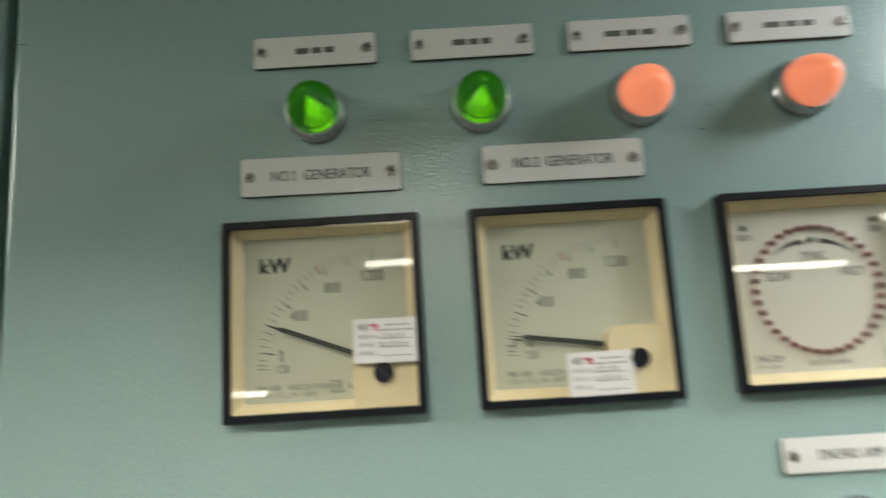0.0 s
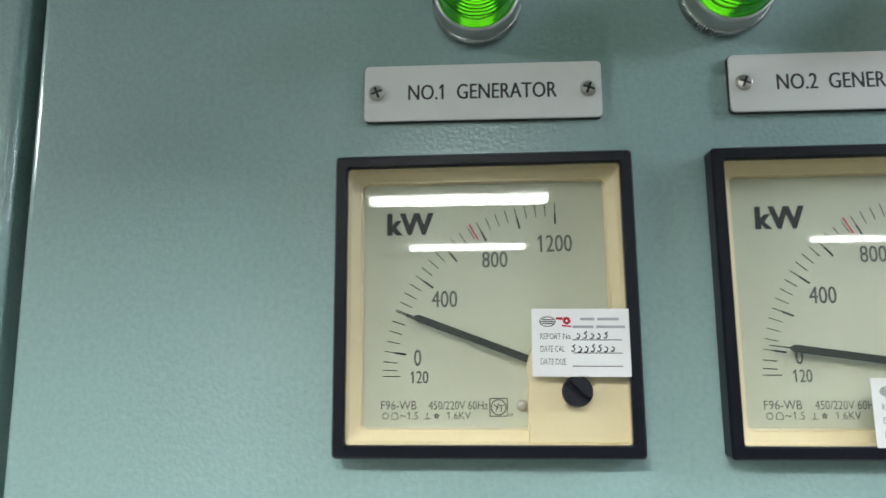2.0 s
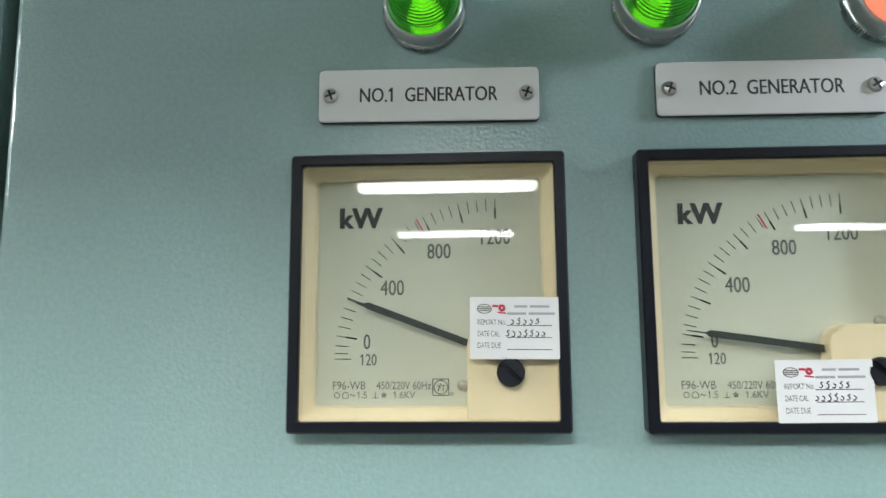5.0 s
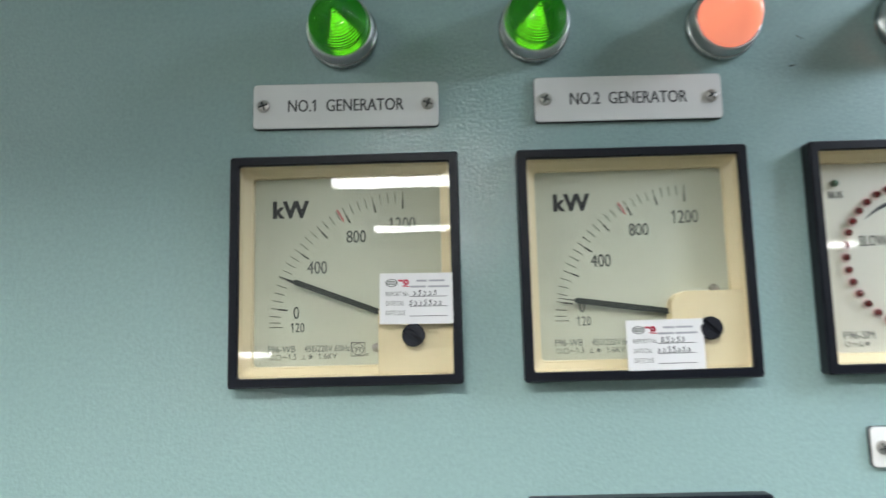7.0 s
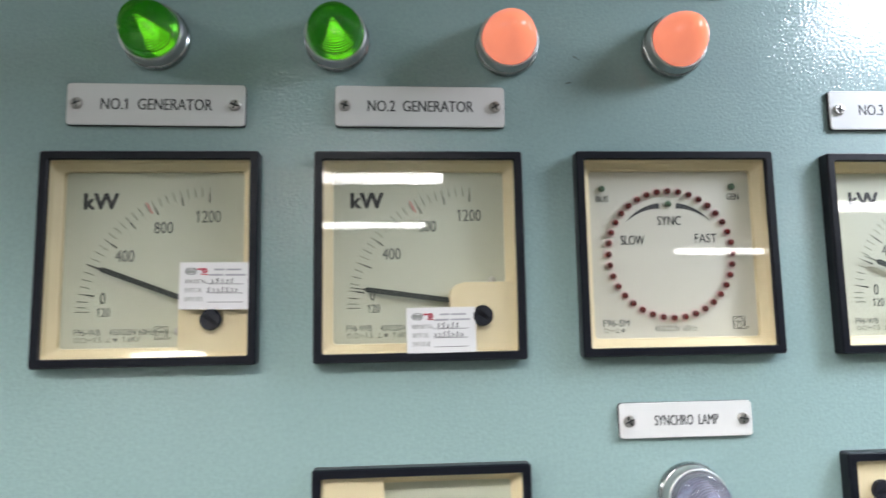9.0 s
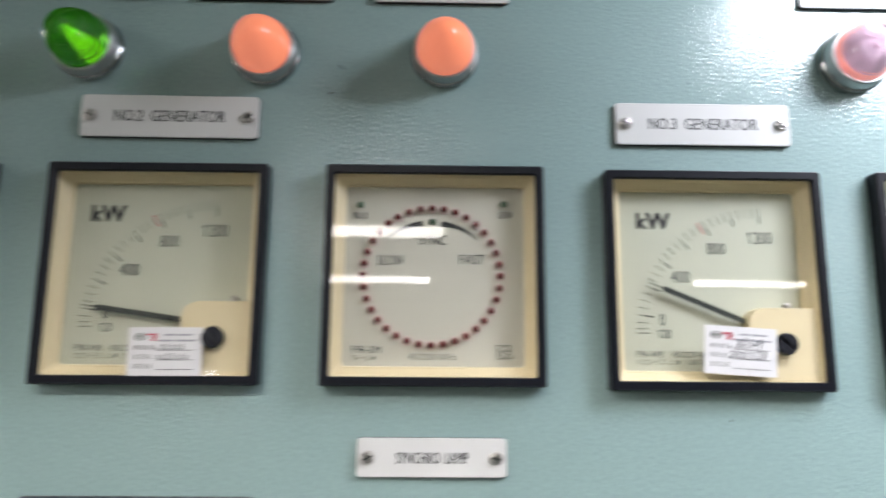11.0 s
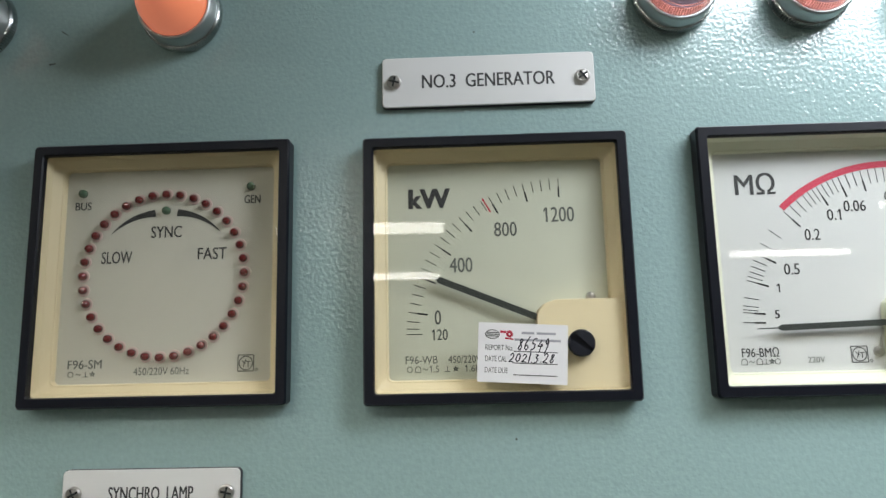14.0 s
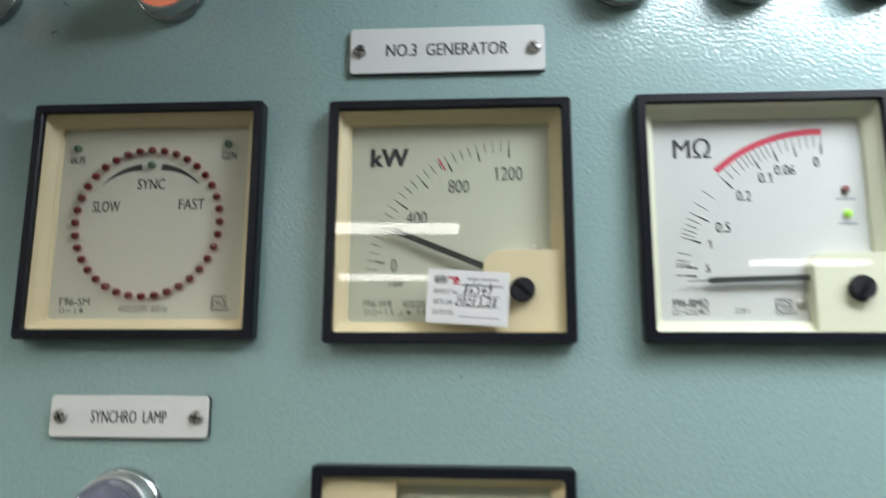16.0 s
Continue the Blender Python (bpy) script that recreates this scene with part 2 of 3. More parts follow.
def glyphs(words):
    """Triangles of a line of built-in lettering, as points (x, z) in its own units and faces."""
    if words not in FONT:
        c = bpy.data.curves.new("lettering", "FONT")
        c.body, c.resolution_u = words, 3
        ob = new("lettering", c)
        deps = bpy.context.evaluated_depsgraph_get()
        me = bpy.data.meshes.new_from_object(ob.evaluated_get(deps))
        pts = [(v.co.x, v.co.y) for v in me.vertices]
        faces = [tuple(p.vertices) for p in me.polygons]
        # the built-in figure one is a bare bar: give it its flag
        for k, letter in enumerate(words):
            if letter == "1" and len(words) > 1:
                right = max(p[0] for p in pts) if k == len(words) - 1 else max(p[0] for p in glyphs(words[:k + 1])[0]) if k else 0.3
                n = len(pts)
                pts += [(right - 0.10, 0.68), (right - 0.10, 0.57), (right - 0.23, 0.46), (right - 0.23, 0.55)]
                faces.append((n, n + 3, n + 2, n + 1))
        bpy.data.objects.remove(ob)
        bpy.data.curves.remove(c)
        bpy.data.meshes.remove(me)
        FONT[words] = (pts, faces)
    return FONT[words]


def lettering(words, x0, x1, z0, z1, y, bold=0.0, slant=0.0):
    pts, faces = glyphs(words)
    xs, zs = [p[0] for p in pts], [p[1] for p in pts]
    sx, sz = (x1 - x0) / (max(xs) - min(xs)), (z1 - z0) / (max(zs) - min(zs))
    bm = bmesh.new()
    offs = [(0, 0)] if not bold else [(0, 0), (bold, 0), (bold / 2, 0)]
    for n, (ox, oz) in enumerate(offs):
        vs = []
        for px, pz in pts:
            X, Z = x0 + (px - min(xs)) * sx + ox, z0 + (pz - min(zs)) * sz + oz
            vs.append(bm.verts.new((X + slant * (Z - z0), y - n * 0.00001, Z)))
        for f in faces:
            bm.faces.new([vs[i] for i in f])
    for f in bm.faces:
        f.normal_update()
        if f.normal.y > 0:
            f.normal_flip()
    return bm


def arc_band(cx, cz, r0, r1, a0, a1, y, n=40):
    """A band of a ring between two angles (degrees from the left, going up over the top)."""
    bm = bmesh.new()
    rows = []
    for k in range(n + 1):
        a = radians(a0 + (a1 - a0) * k / n)
        rows.append([bm.verts.new((cx - r * math.cos(a), y, cz + r * math.sin(a))) for r in (r0, r1)])
    for p, q in zip(rows, rows[1:]):
        bm.faces.new((p[0], p[1], q[1], q[0]))
    for f in bm.faces:
        f.normal_update()
        if f.normal.y > 0:
            f.normal_flip()
    return bm


MM = 0.001

# ---- room ----
X0, X1, Y0, Y1 = -6.5, 7.5, -9.0, 0.35


def slab(name, label, mat, *b):
    return tagged(link(name, boxed(*b), mat), label, "wall" if "wall" in name else name, kind="structure")


slab("floor", "pale grey rubber floor of the control room", FLOOR, X0 - 0.2, X1 + 0.2, Y0 - 0.2, Y1 + 0.2, -0.1, 0)
slab("ceiling", "pale grey painted control room ceiling panels", CEIL, X0 - 0.2, X1 + 0.2, Y0 - 0.2, Y1 + 0.2, CEILING, CEILING + 0.1)
slab("wall_north", "cream painted wall behind the switchboard", WALL, X0, X1, Y1, Y1 + 0.1, 0, CEILING)
slab("wall_south", "cream painted wall facing the switchboard", WALL, X0, X1, Y0 - 0.1, Y0, 0, CEILING)
slab("wall_west", "cream painted side wall of control room", WALL, X0 - 0.1, X0, Y0, Y1, 0, CEILING)
slab("wall_east", "cream painted side wall of control room", WALL, X1, X1 + 0.1, Y0, Y1, 0, CEILING)


def ceiling_light(x, y, tube, label):
    f = thing("ceiling_light", x, y, CEILING, label, "light", "ceiling lights")
    part("housing", boxed(-0.62, 0.62, -0.09, 0.09, -0.03, 0, bevel=0.006), FIXTURE, f)
    part("diffuser", boxed(-0.60, 0.60, -0.075, 0.075, -0.085, -0.031, bevel=0.02), tube, f, "glowing white diffuser")
    for s in (-0.46, 0.46):
        part("clip", boxed(s - 0.012, s + 0.012, 0.076, 0.086, -0.05, -0.028), BLACK, f, "dark spring clip")
    return f


first_light = ceiling_light(-0.15, -4.0, TUBE, "white twin-tube fluorescent light fixed to the ceiling, switched on")
for lx, ly in ((-0.15, -6.3), (4.0, -6.3), (4.0, -4.0)):
    copy_thing(first_light, pose(lx, ly, CEILING))
# brighter unseen lights close to the board: one screened from its upper part by the added canopy, two added past the
# canopy's end to brighten its left
near_light = ceiling_light(-0.3, -1.22, TUBE_NEAR, "unseen bright white fluorescent light on the ceiling before the switchboard")
for lx, ly in ((-2.75, -1.22), (-2.75, -1.65)):
    copy_thing(near_light, pose(lx, ly, CEILING))

# a low bright bar shows mirrored in the windows: lamp kind and desk guessed
desk = thing("desk", -1.75, -5.0, 0, "plain grey steel desk added unseen to hold a lamp", "desk")
part("desktop", boxed(-0.8, 0.8, -0.4, 0.4, 0.72, 0.75, bevel=0.004), FIXTURE, desk)
for s in (-0.76, 0.76):
    part("side_panel", boxed(s - 0.02, s + 0.02, -0.36, 0.36, 0.0, 0.719), FIXTURE, desk)
desk_lamp = thing("desk_lamp", -1.75, -5.0, 0.75, "lit white tube lamp, guessed from a bright bar mirrored in windows", "lamp")
part("base", boxed(-0.09, 0.09, -0.07, 0.07, 0.0, 0.02, bevel=0.004), FIXTURE, desk_lamp)
part("post", boxed(-0.01, 0.01, -0.01, 0.01, 0.0205, 0.53), FIXTURE, desk_lamp)
part("hood", boxed(-0.31, 0.31, -0.05, 0.05, 0.581, 0.61, bevel=0.006), FIXTURE, desk_lamp)
part("tube", boxed(-0.29, 0.29, -0.03, 0.03, 0.5305, 0.58, bevel=0.012), TUBE, desk_lamp, "glowing white tube")

# the strip light hung under the added canopy, out of view to the side, that lights the upper part of the board
LAMP_AT, LAMP_TO = Vector((0.725, -0.24, 1.86)), Vector((0.80, 0.0, 1.50))
strip_light = new("strip_light")
tagged(strip_light, "slim white strip light hung under a steel canopy", "light")
strip_light.matrix_world = look(LAMP_AT, LAMP_TO)
part("housing", boxed(-0.26, 0.26, -0.07, 0.07, 0.006, 0.04, bevel=0.004), FIXTURE, strip_light)
for bx in (-0.16, 0.16):
    part("bracket", boxed(bx - 0.008, bx + 0.008, 0.0705, 0.0745, 0.01, 0.12), FIXTURE, strip_light)
lamp = bpy.data.lights.new("tube_light", "AREA")
lamp.shape, lamp.size, lamp.size_y = "RECTANGLE", 0.48, 0.12
lamp.energy, lamp.color = LAMP_POWER, (0.92, 0.97, 1.03)
lamp_ob = new("tube_light", lamp)
lamp_ob.matrix_world = look(LAMP_AT, LAMP_TO)

# ---- switchboard ----
METERS = {"a": (0.0003, 1.6), "b": (0.1213, 1.5998), "sync": (0.2432, 1.6000), "c": (0.3665, 1.5990), "ohm": (0.4876, 1.5993),
          "low_b": (0.1211, 1.458), "low_c": (0.3644, 1.458)}
HOLE = 0.0455


board = thing("switchboard", 0.3, 0, 0, "grey-green painted steel switchboard with meters, lamps and plates", "switchboard")


def panel(x0, x1, z0, z1, holes, label):
    """A folded sheet steel door with rounded vertical edges and square cut-outs."""
    ox, oz = (x0 + x1) / 2, z0
    r, deep = 0.0035, 0.03
    bm = bmesh.new()
    xs = sorted({x0 + r, x1 - r, *(cx + s * HOLE for cx, cz in holes for s in (-1, 1))})
    zs = sorted({z0, z1, *(cz + s * HOLE for cx, cz in holes for s in (-1, 1))})
    grid = {}

    def vert(x, z):
        if (x, z) not in grid:
            grid[x, z] = bm.verts.new((x - ox, 0, z - oz))
        return grid[x, z]

    for xa, xb in zip(xs, xs[1:]):
        for za, zb in zip(zs, zs[1:]):
            mx, mz = (xa + xb) / 2, (za + zb) / 2
            if any(abs(mx - cx) < HOLE and abs(mz - cz) < HOLE for cx, cz in holes):
                continue
            bm.faces.new((vert(xa, za), vert(xb, za), vert(xb, zb), vert(xa, zb)))
    for xe, s in ((x0, -1), (x1, 1)):
        prof = [(xe - s * r + s * r * math.sin(radians(a)), r - r * math.cos(radians(a))) for a in range(0, 91, 15)] + [(xe, deep)]
        rows = []
        for n, (x, y) in enumerate(prof):
            rows.append([vert(xe - s * r, z) if n == 0 else bm.verts.new((x - ox, y, z - oz)) for z in zs])
        for a, b in zip(rows, rows[1:]):
            for k in range(len(zs) - 1):
                f = bm.faces.new((a[k], b[k], b[k + 1], a[k + 1]) if s > 0 else (a[k], a[k + 1], b[k + 1], b[k]))
                f.smooth = True
    p = part("door", bm, PAINT, board, label)
    p.location = (ox - board.location.x, 0, oz)
    part("door_stiffener", boxed(-(x1 - x0) / 2 + 0.02, (x1 - x0) / 2 - 0.02, 0.0285, 0.0295, 0.01, 0.05), PAINT, p)
    return p


panel(-0.1592, 0.82, 0.10, 2.05, list(METERS.values()), "grey-green painted steel switchboard door holding meters and lamps")
panel(-0.98, -0.1652, 0.10, 2.05, [], "plain grey-green painted steel switchboard door beside a dark gap")
panel(0.8265, 1.62, 0.10, 2.05, [], "plain grey-green painted steel switchboard door")
# coloured near black so that the door gaps read as unlit
part("backing", boxed(-1.3, 1.34, 0.034, 0.33, 0.10, 2.055), SHADE_DARK, board, "inside of the switchboard, coloured dark as unlit")
part("plinth", boxed(-1.3, 1.34, 0.03, 0.33, 0.0, 0.098), PAINT, board)
# unseen canopy, added to keep the near light off the board's upper part
shade_roof = part("canopy", boxed(-1.3, 1.4, -0.555, 0.33, 2.06, 2.08), PAINT, board)
part("canopy_lip", boxed(-1.3, 1.4, -0.576, -0.5555, 2.02, 2.08), PAINT, shade_roof)
# small scuffs in the paint
for sx, sz, w, h, turn in ((-0.1560, 1.7520, 8, 0.9, 2), (0.1992, 1.6965, 3.2, 0.5, 35), (0.1950, 1.6838, 2.6, 0.7, -8), (0.3712, 1.5382, 0.8, 0.8, 0), (0.3608, 1.6906, 0.8, 0.6, 0)):
    bm = bmesh.new()
    c, s = math.cos(radians(turn)), math.sin(radians(turn))
    strip(bm, -w * MM / 2 * c, w * MM / 2 * s, w * MM / 2 * c, -w * MM / 2 * s, h * MM, h * MM * 0.4, 0, 0.00008)
    ob = link("scuff_mark", bm, SCUFF)
    ob.location = (sx, -0.00005, sz)
    tagged(ob, "small dark scratch in the painted steel door", "scratch", "paint scratches")


# ---- pilot lamps ----
def pilot_lamp(x, z, lens_mat, core_mat, label, lit, frosted=False):
    p = thing("pilot_lamp", x, 0, z, label, "lamp", "pilot lamps")
    part("base_ring", lathe([(0.0146, 0), (0.0150, 0.0002), (0.01545, 0.0007), (0.01545, 0.0036), (0.0149, 0.0042), (0.0143, 0.0044)], 3 * 92,
                            lambda k, r: -0.00085 if k % 3 == 0 and r > 0.0152 else 0), CHROME, p, "knurled chrome ring")
    part("collar", lathe([(0.0145, 0.0043), (0.0145, 0.0050), (0.0143, 0.0094), (0.0139, 0.0102), (0.0134, 0.0104), (0.0129, 0.0102), (0.0128, 0.0060)], 64), SATIN, p, "smooth satin collar", smooth=True)
    prof = [(0.0127, 0.0062), (0.0127, 0.0110), (0.0125, 0.0130)]
    # cone with raised rings, rounding over to the tip
    base = [(0.0123, 0.0145), (0.0113, 0.0173), (0.0101, 0.0198), (0.0088, 0.0220), (0.0073, 0.0241), (0.0056, 0.0259), (0.0038, 0.0273), (0.0019, 0.0282), (0.0003, 0.0285)]
    for (r0, h0), (r1, h1) in zip(base, base[1:]):
        if frosted:
            prof += [(r0, h0), (r0 * 0.5 + r1 * 0.5, h0 * 0.47 + h1 * 0.53)]
            continue
        for f in (0.0, 0.5):
            ra, ha, rb, hb = r0 + (r1 - r0) * f, h0 + (h1 - h0) * f, r0 + (r1 - r0) * (f + 0.5), h0 + (h1 - h0) * (f + 0.5)
            prof += [(ra, ha), (ra * 0.72 + rb * 0.28, ha * 0.2 + hb * 0.8), (rb + 0.0001, hb - 0.0001)]
    lens = part("lens", lathe(prof, 64), lens_mat, p, "ribbed cone lens, glowing" if lit else "ribbed cone lens, unlit" if not frosted else "frosted cone lens, glowing", smooth=frosted)
    lens.visible_shadow = lit or frosted
    part("reflector", lathe([(0.0126, 0.0048), (0.0126, 0.0066), (0.0105, 0.0058), (0.004, 0.0062)], 144, lambda k, r: (0.00030 if k % 2 else 0.0) if 0.010 < r < 0.012 else 0), core_mat if not lit else CORE_GREY, p)
    if lit:
        part("bulb", lathe([(0.0031, 0.0061), (0.0030, 0.0080), (0.0024, 0.0125), (0.0017, 0.0175), (0.0009, 0.0215), (0.0003, 0.0228)], 32), core_mat, p, "lit lamp core", smooth=True)
    elif core_mat is CORE_RED and not frosted:
        # a fluted ring behind the lens and, inside it, a cap stepped in close rings
        part("diffuser", lathe([(0.0116, 0.0068), (0.0112, 0.0095), (0.0098, 0.0118), (0.0084, 0.0122)], 150, lambda k, r: 0.00026 if k % 2 else 0.0), core_mat, p, "fluted red inner ring")
        rings = []
        for k in range(13):
            f = k / 13
            r, h = 0.0094 * math.cos(f * math.pi / 2) ** 0.9, 0.0100 + 0.0112 * math.sin(f * math.pi / 2)
            rings += [(r + 0.0002, h), (max(r - 0.00005, 0.0003), h + 0.0006)]
        part("ribbed_cap", lathe(rings, 48), CAP_RED, p, "ring-stepped lavender cap")
    return p


LAMP_Z = 1.7030
green = pilot_lamp(-0.0004, LAMP_Z, LENS_GREEN, CORE_GREEN, "lit green pilot lamp in a chrome collar", True)
copy_thing(green, pose(0.0832, 0, LAMP_Z))
orange = pilot_lamp(0.1645, LAMP_Z - 0.0015, LENS_ORANGE, CORE_RED, "lit orange pilot lamp in a chrome collar", False, frosted=True)
copy_thing(orange, pose(0.2470, 0, LAMP_Z - 0.0015))
red = pilot_lamp(0.4370, LAMP_Z - 0.0015, LENS_RED, CORE_RED, "unlit pinkish red pilot lamp in a chrome collar", False)
copy_thing(red, pose(0.4879, 0, LAMP_Z - 0.0015))
copy_thing(red, pose(0.5380, 0, LAMP_Z - 0.0015))
pilot_lamp(0.2432, 1.4882, LENS_CLEAR, CORE_GREY, "unlit clear bluish synchronising lamp in a chrome collar", False)


# ---- name plates ----
def screw(x, z, y, turn, parent):
    """Pan head with a cross recess: a rim, a sunk floor and four cheeks between the arms of the cross."""
    s = part("screw", lathe([(0.0026, 0.0), (0.0028, 0.0004), (0.0027, 0.0009), (0.0024, 0.0013), (0.0021, 0.0015), (0.0020, 0.0012), (0.0003, 0.0012)], 24), STEEL, parent, "cross-head screw", smooth=True)
    s.location = (x, y, z)
    # slot floor coloured near black for the shade in the recess
    part("cross_slot", lathe([(0.0020, 0.00121), (0.0020, 0.00125), (0.0003, 0.00125)], 20), SHADE_DARK, s)
    gap, bm = 0.00042, bmesh.new()
    for q in range(4):
        flat = [(gap, gap)] + [(0.00205 * math.cos(radians(w)), 0.00205 * math.sin(radians(w))) for w in (12, 29, 45, 61, 78)]
        c, d = math.cos(radians(turn + 90 * q)), math.sin(radians(turn + 90 * q))
        low, high = [], []
        for u, v in flat:
            px, pz = u * c - v * d, u * d + v * c
            rise = 0.00178 - 0.00028 * (u * u + v * v) / 0.0000042
            low.append(bm.verts.new((px, -0.00126, pz)))
            high.append(bm.verts.new((px, -rise, pz)))
        bm.faces.new(high)
        for i in range(6):
            j = (i + 1) % 6
            bm.faces.new((low[i], low[j], high[j], high[i]))
    bmesh.ops.recalc_face_normals(bm, faces=bm.faces)
    part("cross_cheek", bm, STEEL, s)
    return s


def name_plate(x, z, w, h, screws, words, box_mm, label, group, bars=None, turn=0.0):
    p = thing("name_plate", x, 0, z, label, "plate", group)
    p.rotation_euler = (0, radians(turn), 0)
    part("core", loft([rect_ring(w, h, 0, 0.0018), rect_ring(w, h, -0.0017, 0.0018)], True, True), PLATE_EDGE, p, "black laminate core")
    part("face", loft([rect_ring(w - 0.0002, h - 0.0002, -0.0017, 0.0018), rect_ring(w - 0.0003, h - 0.0003, -0.0020, 0.0018), rect_ring(w - 0.0008, h - 0.0008, -0.0022, 0.0015)], False, True), PLATE, p)
    for n, s in enumerate((-1, 1)):
        screw(s * screws / 2, 0.0, -0.0022, 20 + 50 * n + 400 * x, p)
    if words:
        x0, x1, z0, z1 = (v * MM for v in box_mm)
        part("engraved_lettering", lettering(words, x0, x1, z0, z1, -0.00224, bold=0.00022), INK, p)
    for bx0, bx1, bz0, bz1 in bars or ():
        part("engraved_bar", boxed(bx0 * MM, bx1 * MM, -0.00228, -0.0022, bz0 * MM, bz1 * MM), GREYINK, p)
    return p


for n, (px, pz) in enumerate(((0.0007, 1.6711), (0.1225, 1.6708), (0.3654, 1.6701))):
    name_plate(px, pz, 0.0805, 0.0200, 0.0712, f"NO.{n + 1}  GENERATOR", (-25, 25, -2.6, 2.8), "white engraved plate with black lettering above a meter", "generator plates", turn=(0.5, 0.3, 0)[n])
name_plate(0.2430, 1.5225, 0.0632, 0.0161, 0.0540, "SYNCHRO  LAMP", (-15, 15, -2.4, 2.2), "white engraved plate with black lettering above a lamp", "lamp plates")
for n, px in enumerate((-0.0006, 0.0810, 0.1627, 0.2454)):
    long = (10, 10, 13, 13)[n]
    name_plate(px, 1.7378 - 0.0003 * n, 0.0635, 0.0170, 0.0545, "", None, "white engraved plate with worn lettering above a pilot lamp", "lamp plates", bars=[(-long, -long * 0.3, -1.6, 1.6), (-long * 0.15, long * 0.35, -1.6, 1.6), (long * 0.5, long, -1.6, 1.6)])
name_plate(0.4898, 1.7370, 0.150, 0.0170, 0.140, "", None, "white engraved plate above red pilot lamps", "lamp plates", bars=[(-40, -12, -1.6, 1.6), (-8, 20, -1.6, 1.6), (24, 42, -1.6, 1.6)])

# ---- meters ----
PX, PZ, RO = 24.0, -24.5, 57.6
GLASS_Y, DIAL_Y = -0.0058, 0.0026


def meter_case(key, label, cream, dial, tilt=(0.0, 0.0), cover=True):
    x, z = METERS[key]
    m = thing("panel_meter", x, 0, z, label, "meter", "panel meters")
    W = 0.0963
    loops = [rect_ring(W - 0.0006, W - 0.0006, -0.00005, 0.0014), rect_ring(W, W, -0.0006, 0.0014), rect_ring(W, W, -0.0060, 0.0014), rect_ring(W - 0.0012, W - 0.0012, -0.0070, 0.0012),
             rect_ring(0.0892, 0.0892, -0.0070, 0.0010), rect_ring(0.0884, 0.0884, -0.0064, 0.0010), rect_ring(0.0884, 0.0884, -0.0040, 0.0010)]
    part("bezel", loft(loops), BLACK, m, "black square bezel")
    tray = [rect_ring(0.0900, 0.0900, -0.0045, 0.0016), rect_ring(0.0882, 0.0882, -0.0045, 0.0016), rect_ring(0.0874, 0.0874, -0.0028, 0.0018), rect_ring(0.0868, 0.0868, -0.0019, 0.0022),
            rect_ring(0.0818, 0.0818, 0.0003, 0.0026), rect_ring(0.0809, 0.0809, 0.0004, 0.0024), rect_ring(0.0804, 0.0804, 0.0009, 0.0020), rect_ring(0.0798, 0.0798, 0.0045, 0.0014)]
    part("inner_frame", loft(tray), cream, m, "stepped plastic inner frame")
    part("dial", boxed(-0.0405, 0.0405, DIAL_Y, DIAL_Y + 0.001, -0.0405, 0.0405), dial, m)
    part("case", boxed(-0.0450, 0.0450, 0.0052, 0.08, -0.0450, 0.0450), BLACK, m)
    g = part("window_pane", boxed(-0.0443, 0.0443, 0, 0.0007, -0.0443, 0.0443), PANE, m, "clear flat window")
    g.location = (0, GLASS_Y, 0)
    g.rotation_euler = (radians(tilt[1]), 0, radians(tilt[0]))
    g.visible_shadow = False
    return m


def knob(m, x, z, turn, y=-0.0048):
    """Round zero adjuster: a base disc and a domed cap split by a screwdriver slot."""
    k = part("adjuster_knob", lathe([(0.0047, 0.0), (0.0048, 0.0008), (0.0046, 0.0011), (0.0010, 0.0012)], 32), BLACK, m, "black slotted zero adjuster", smooth=False)
    k.location = (x * MM, y, z * MM)
    for s in (-1, 1):
        half = [(0.0046 * math.cos(radians(a)), 0.0046 * math.sin(radians(a))) for a in range(8, 173, 12)]
        loops = [[(px * f, -h, s * (0.00055 + (pz - 0.00055) * f)) for px, pz in half] for f, h in ((1.0, 0.00115), (1.0, 0.0019), (0.93, 0.0024))]
        h = part("knob_half", loft(loops, False, True), KNOB, k)
        h.rotation_euler = (0, -radians(turn), 0)


def cover_plate(m, cream, x0, x1, z0, z1, cut, y=-0.0037):
    """Corner cover over the pivot, its inner corner rounded off."""
    pts = [(x0, z0), (x1, z0), (x1, z1), (x0 + cut, z1), (x0 + cut * 0.45, z1 - cut * 0.2), (x0 + cut * 0.12, z1 - cut * 0.55), (x0, z1 - cut)]
    loops = [[(px * MM, yy, pz * MM) for px, pz in pts] for yy in (DIAL_Y + 0.0003, y + 0.0003)]
    cx, cz = sum(p[0] for p in pts) / len(pts), sum(p[1] for p in pts) / len(pts)
    loops.append([((px + (cx - px) * 0.012) * MM, y, (pz + (cz - pz) * 0.012) * MM) for px, pz in pts])
    part("pivot_cover", loft(loops, False, True), cream, m, "plastic pivot cover")


def ray_tick(bm, angle, r0, r1, w0, w1):
    a = radians(angle)
    strip(bm, (PX - r0 * math.cos(a)) * MM, (PZ + r0 * math.sin(a)) * MM, (PX - r1 * math.cos(a)) * MM, (PZ + r1 * math.sin(a)) * MM, w0 * MM, w1 * MM, DIAL_Y - 0.00004, 0.00005)


def words_on(m, words, x0, x1, z0, z1, mat=INK, name="numeral", bold=0.0, y=DIAL_Y - 0.00012, slant=0.0):
    return part(name, lettering(words, x0 * MM, x1 * MM, z0 * MM, z1 * MM, y, bold * MM, slant), mat, m)


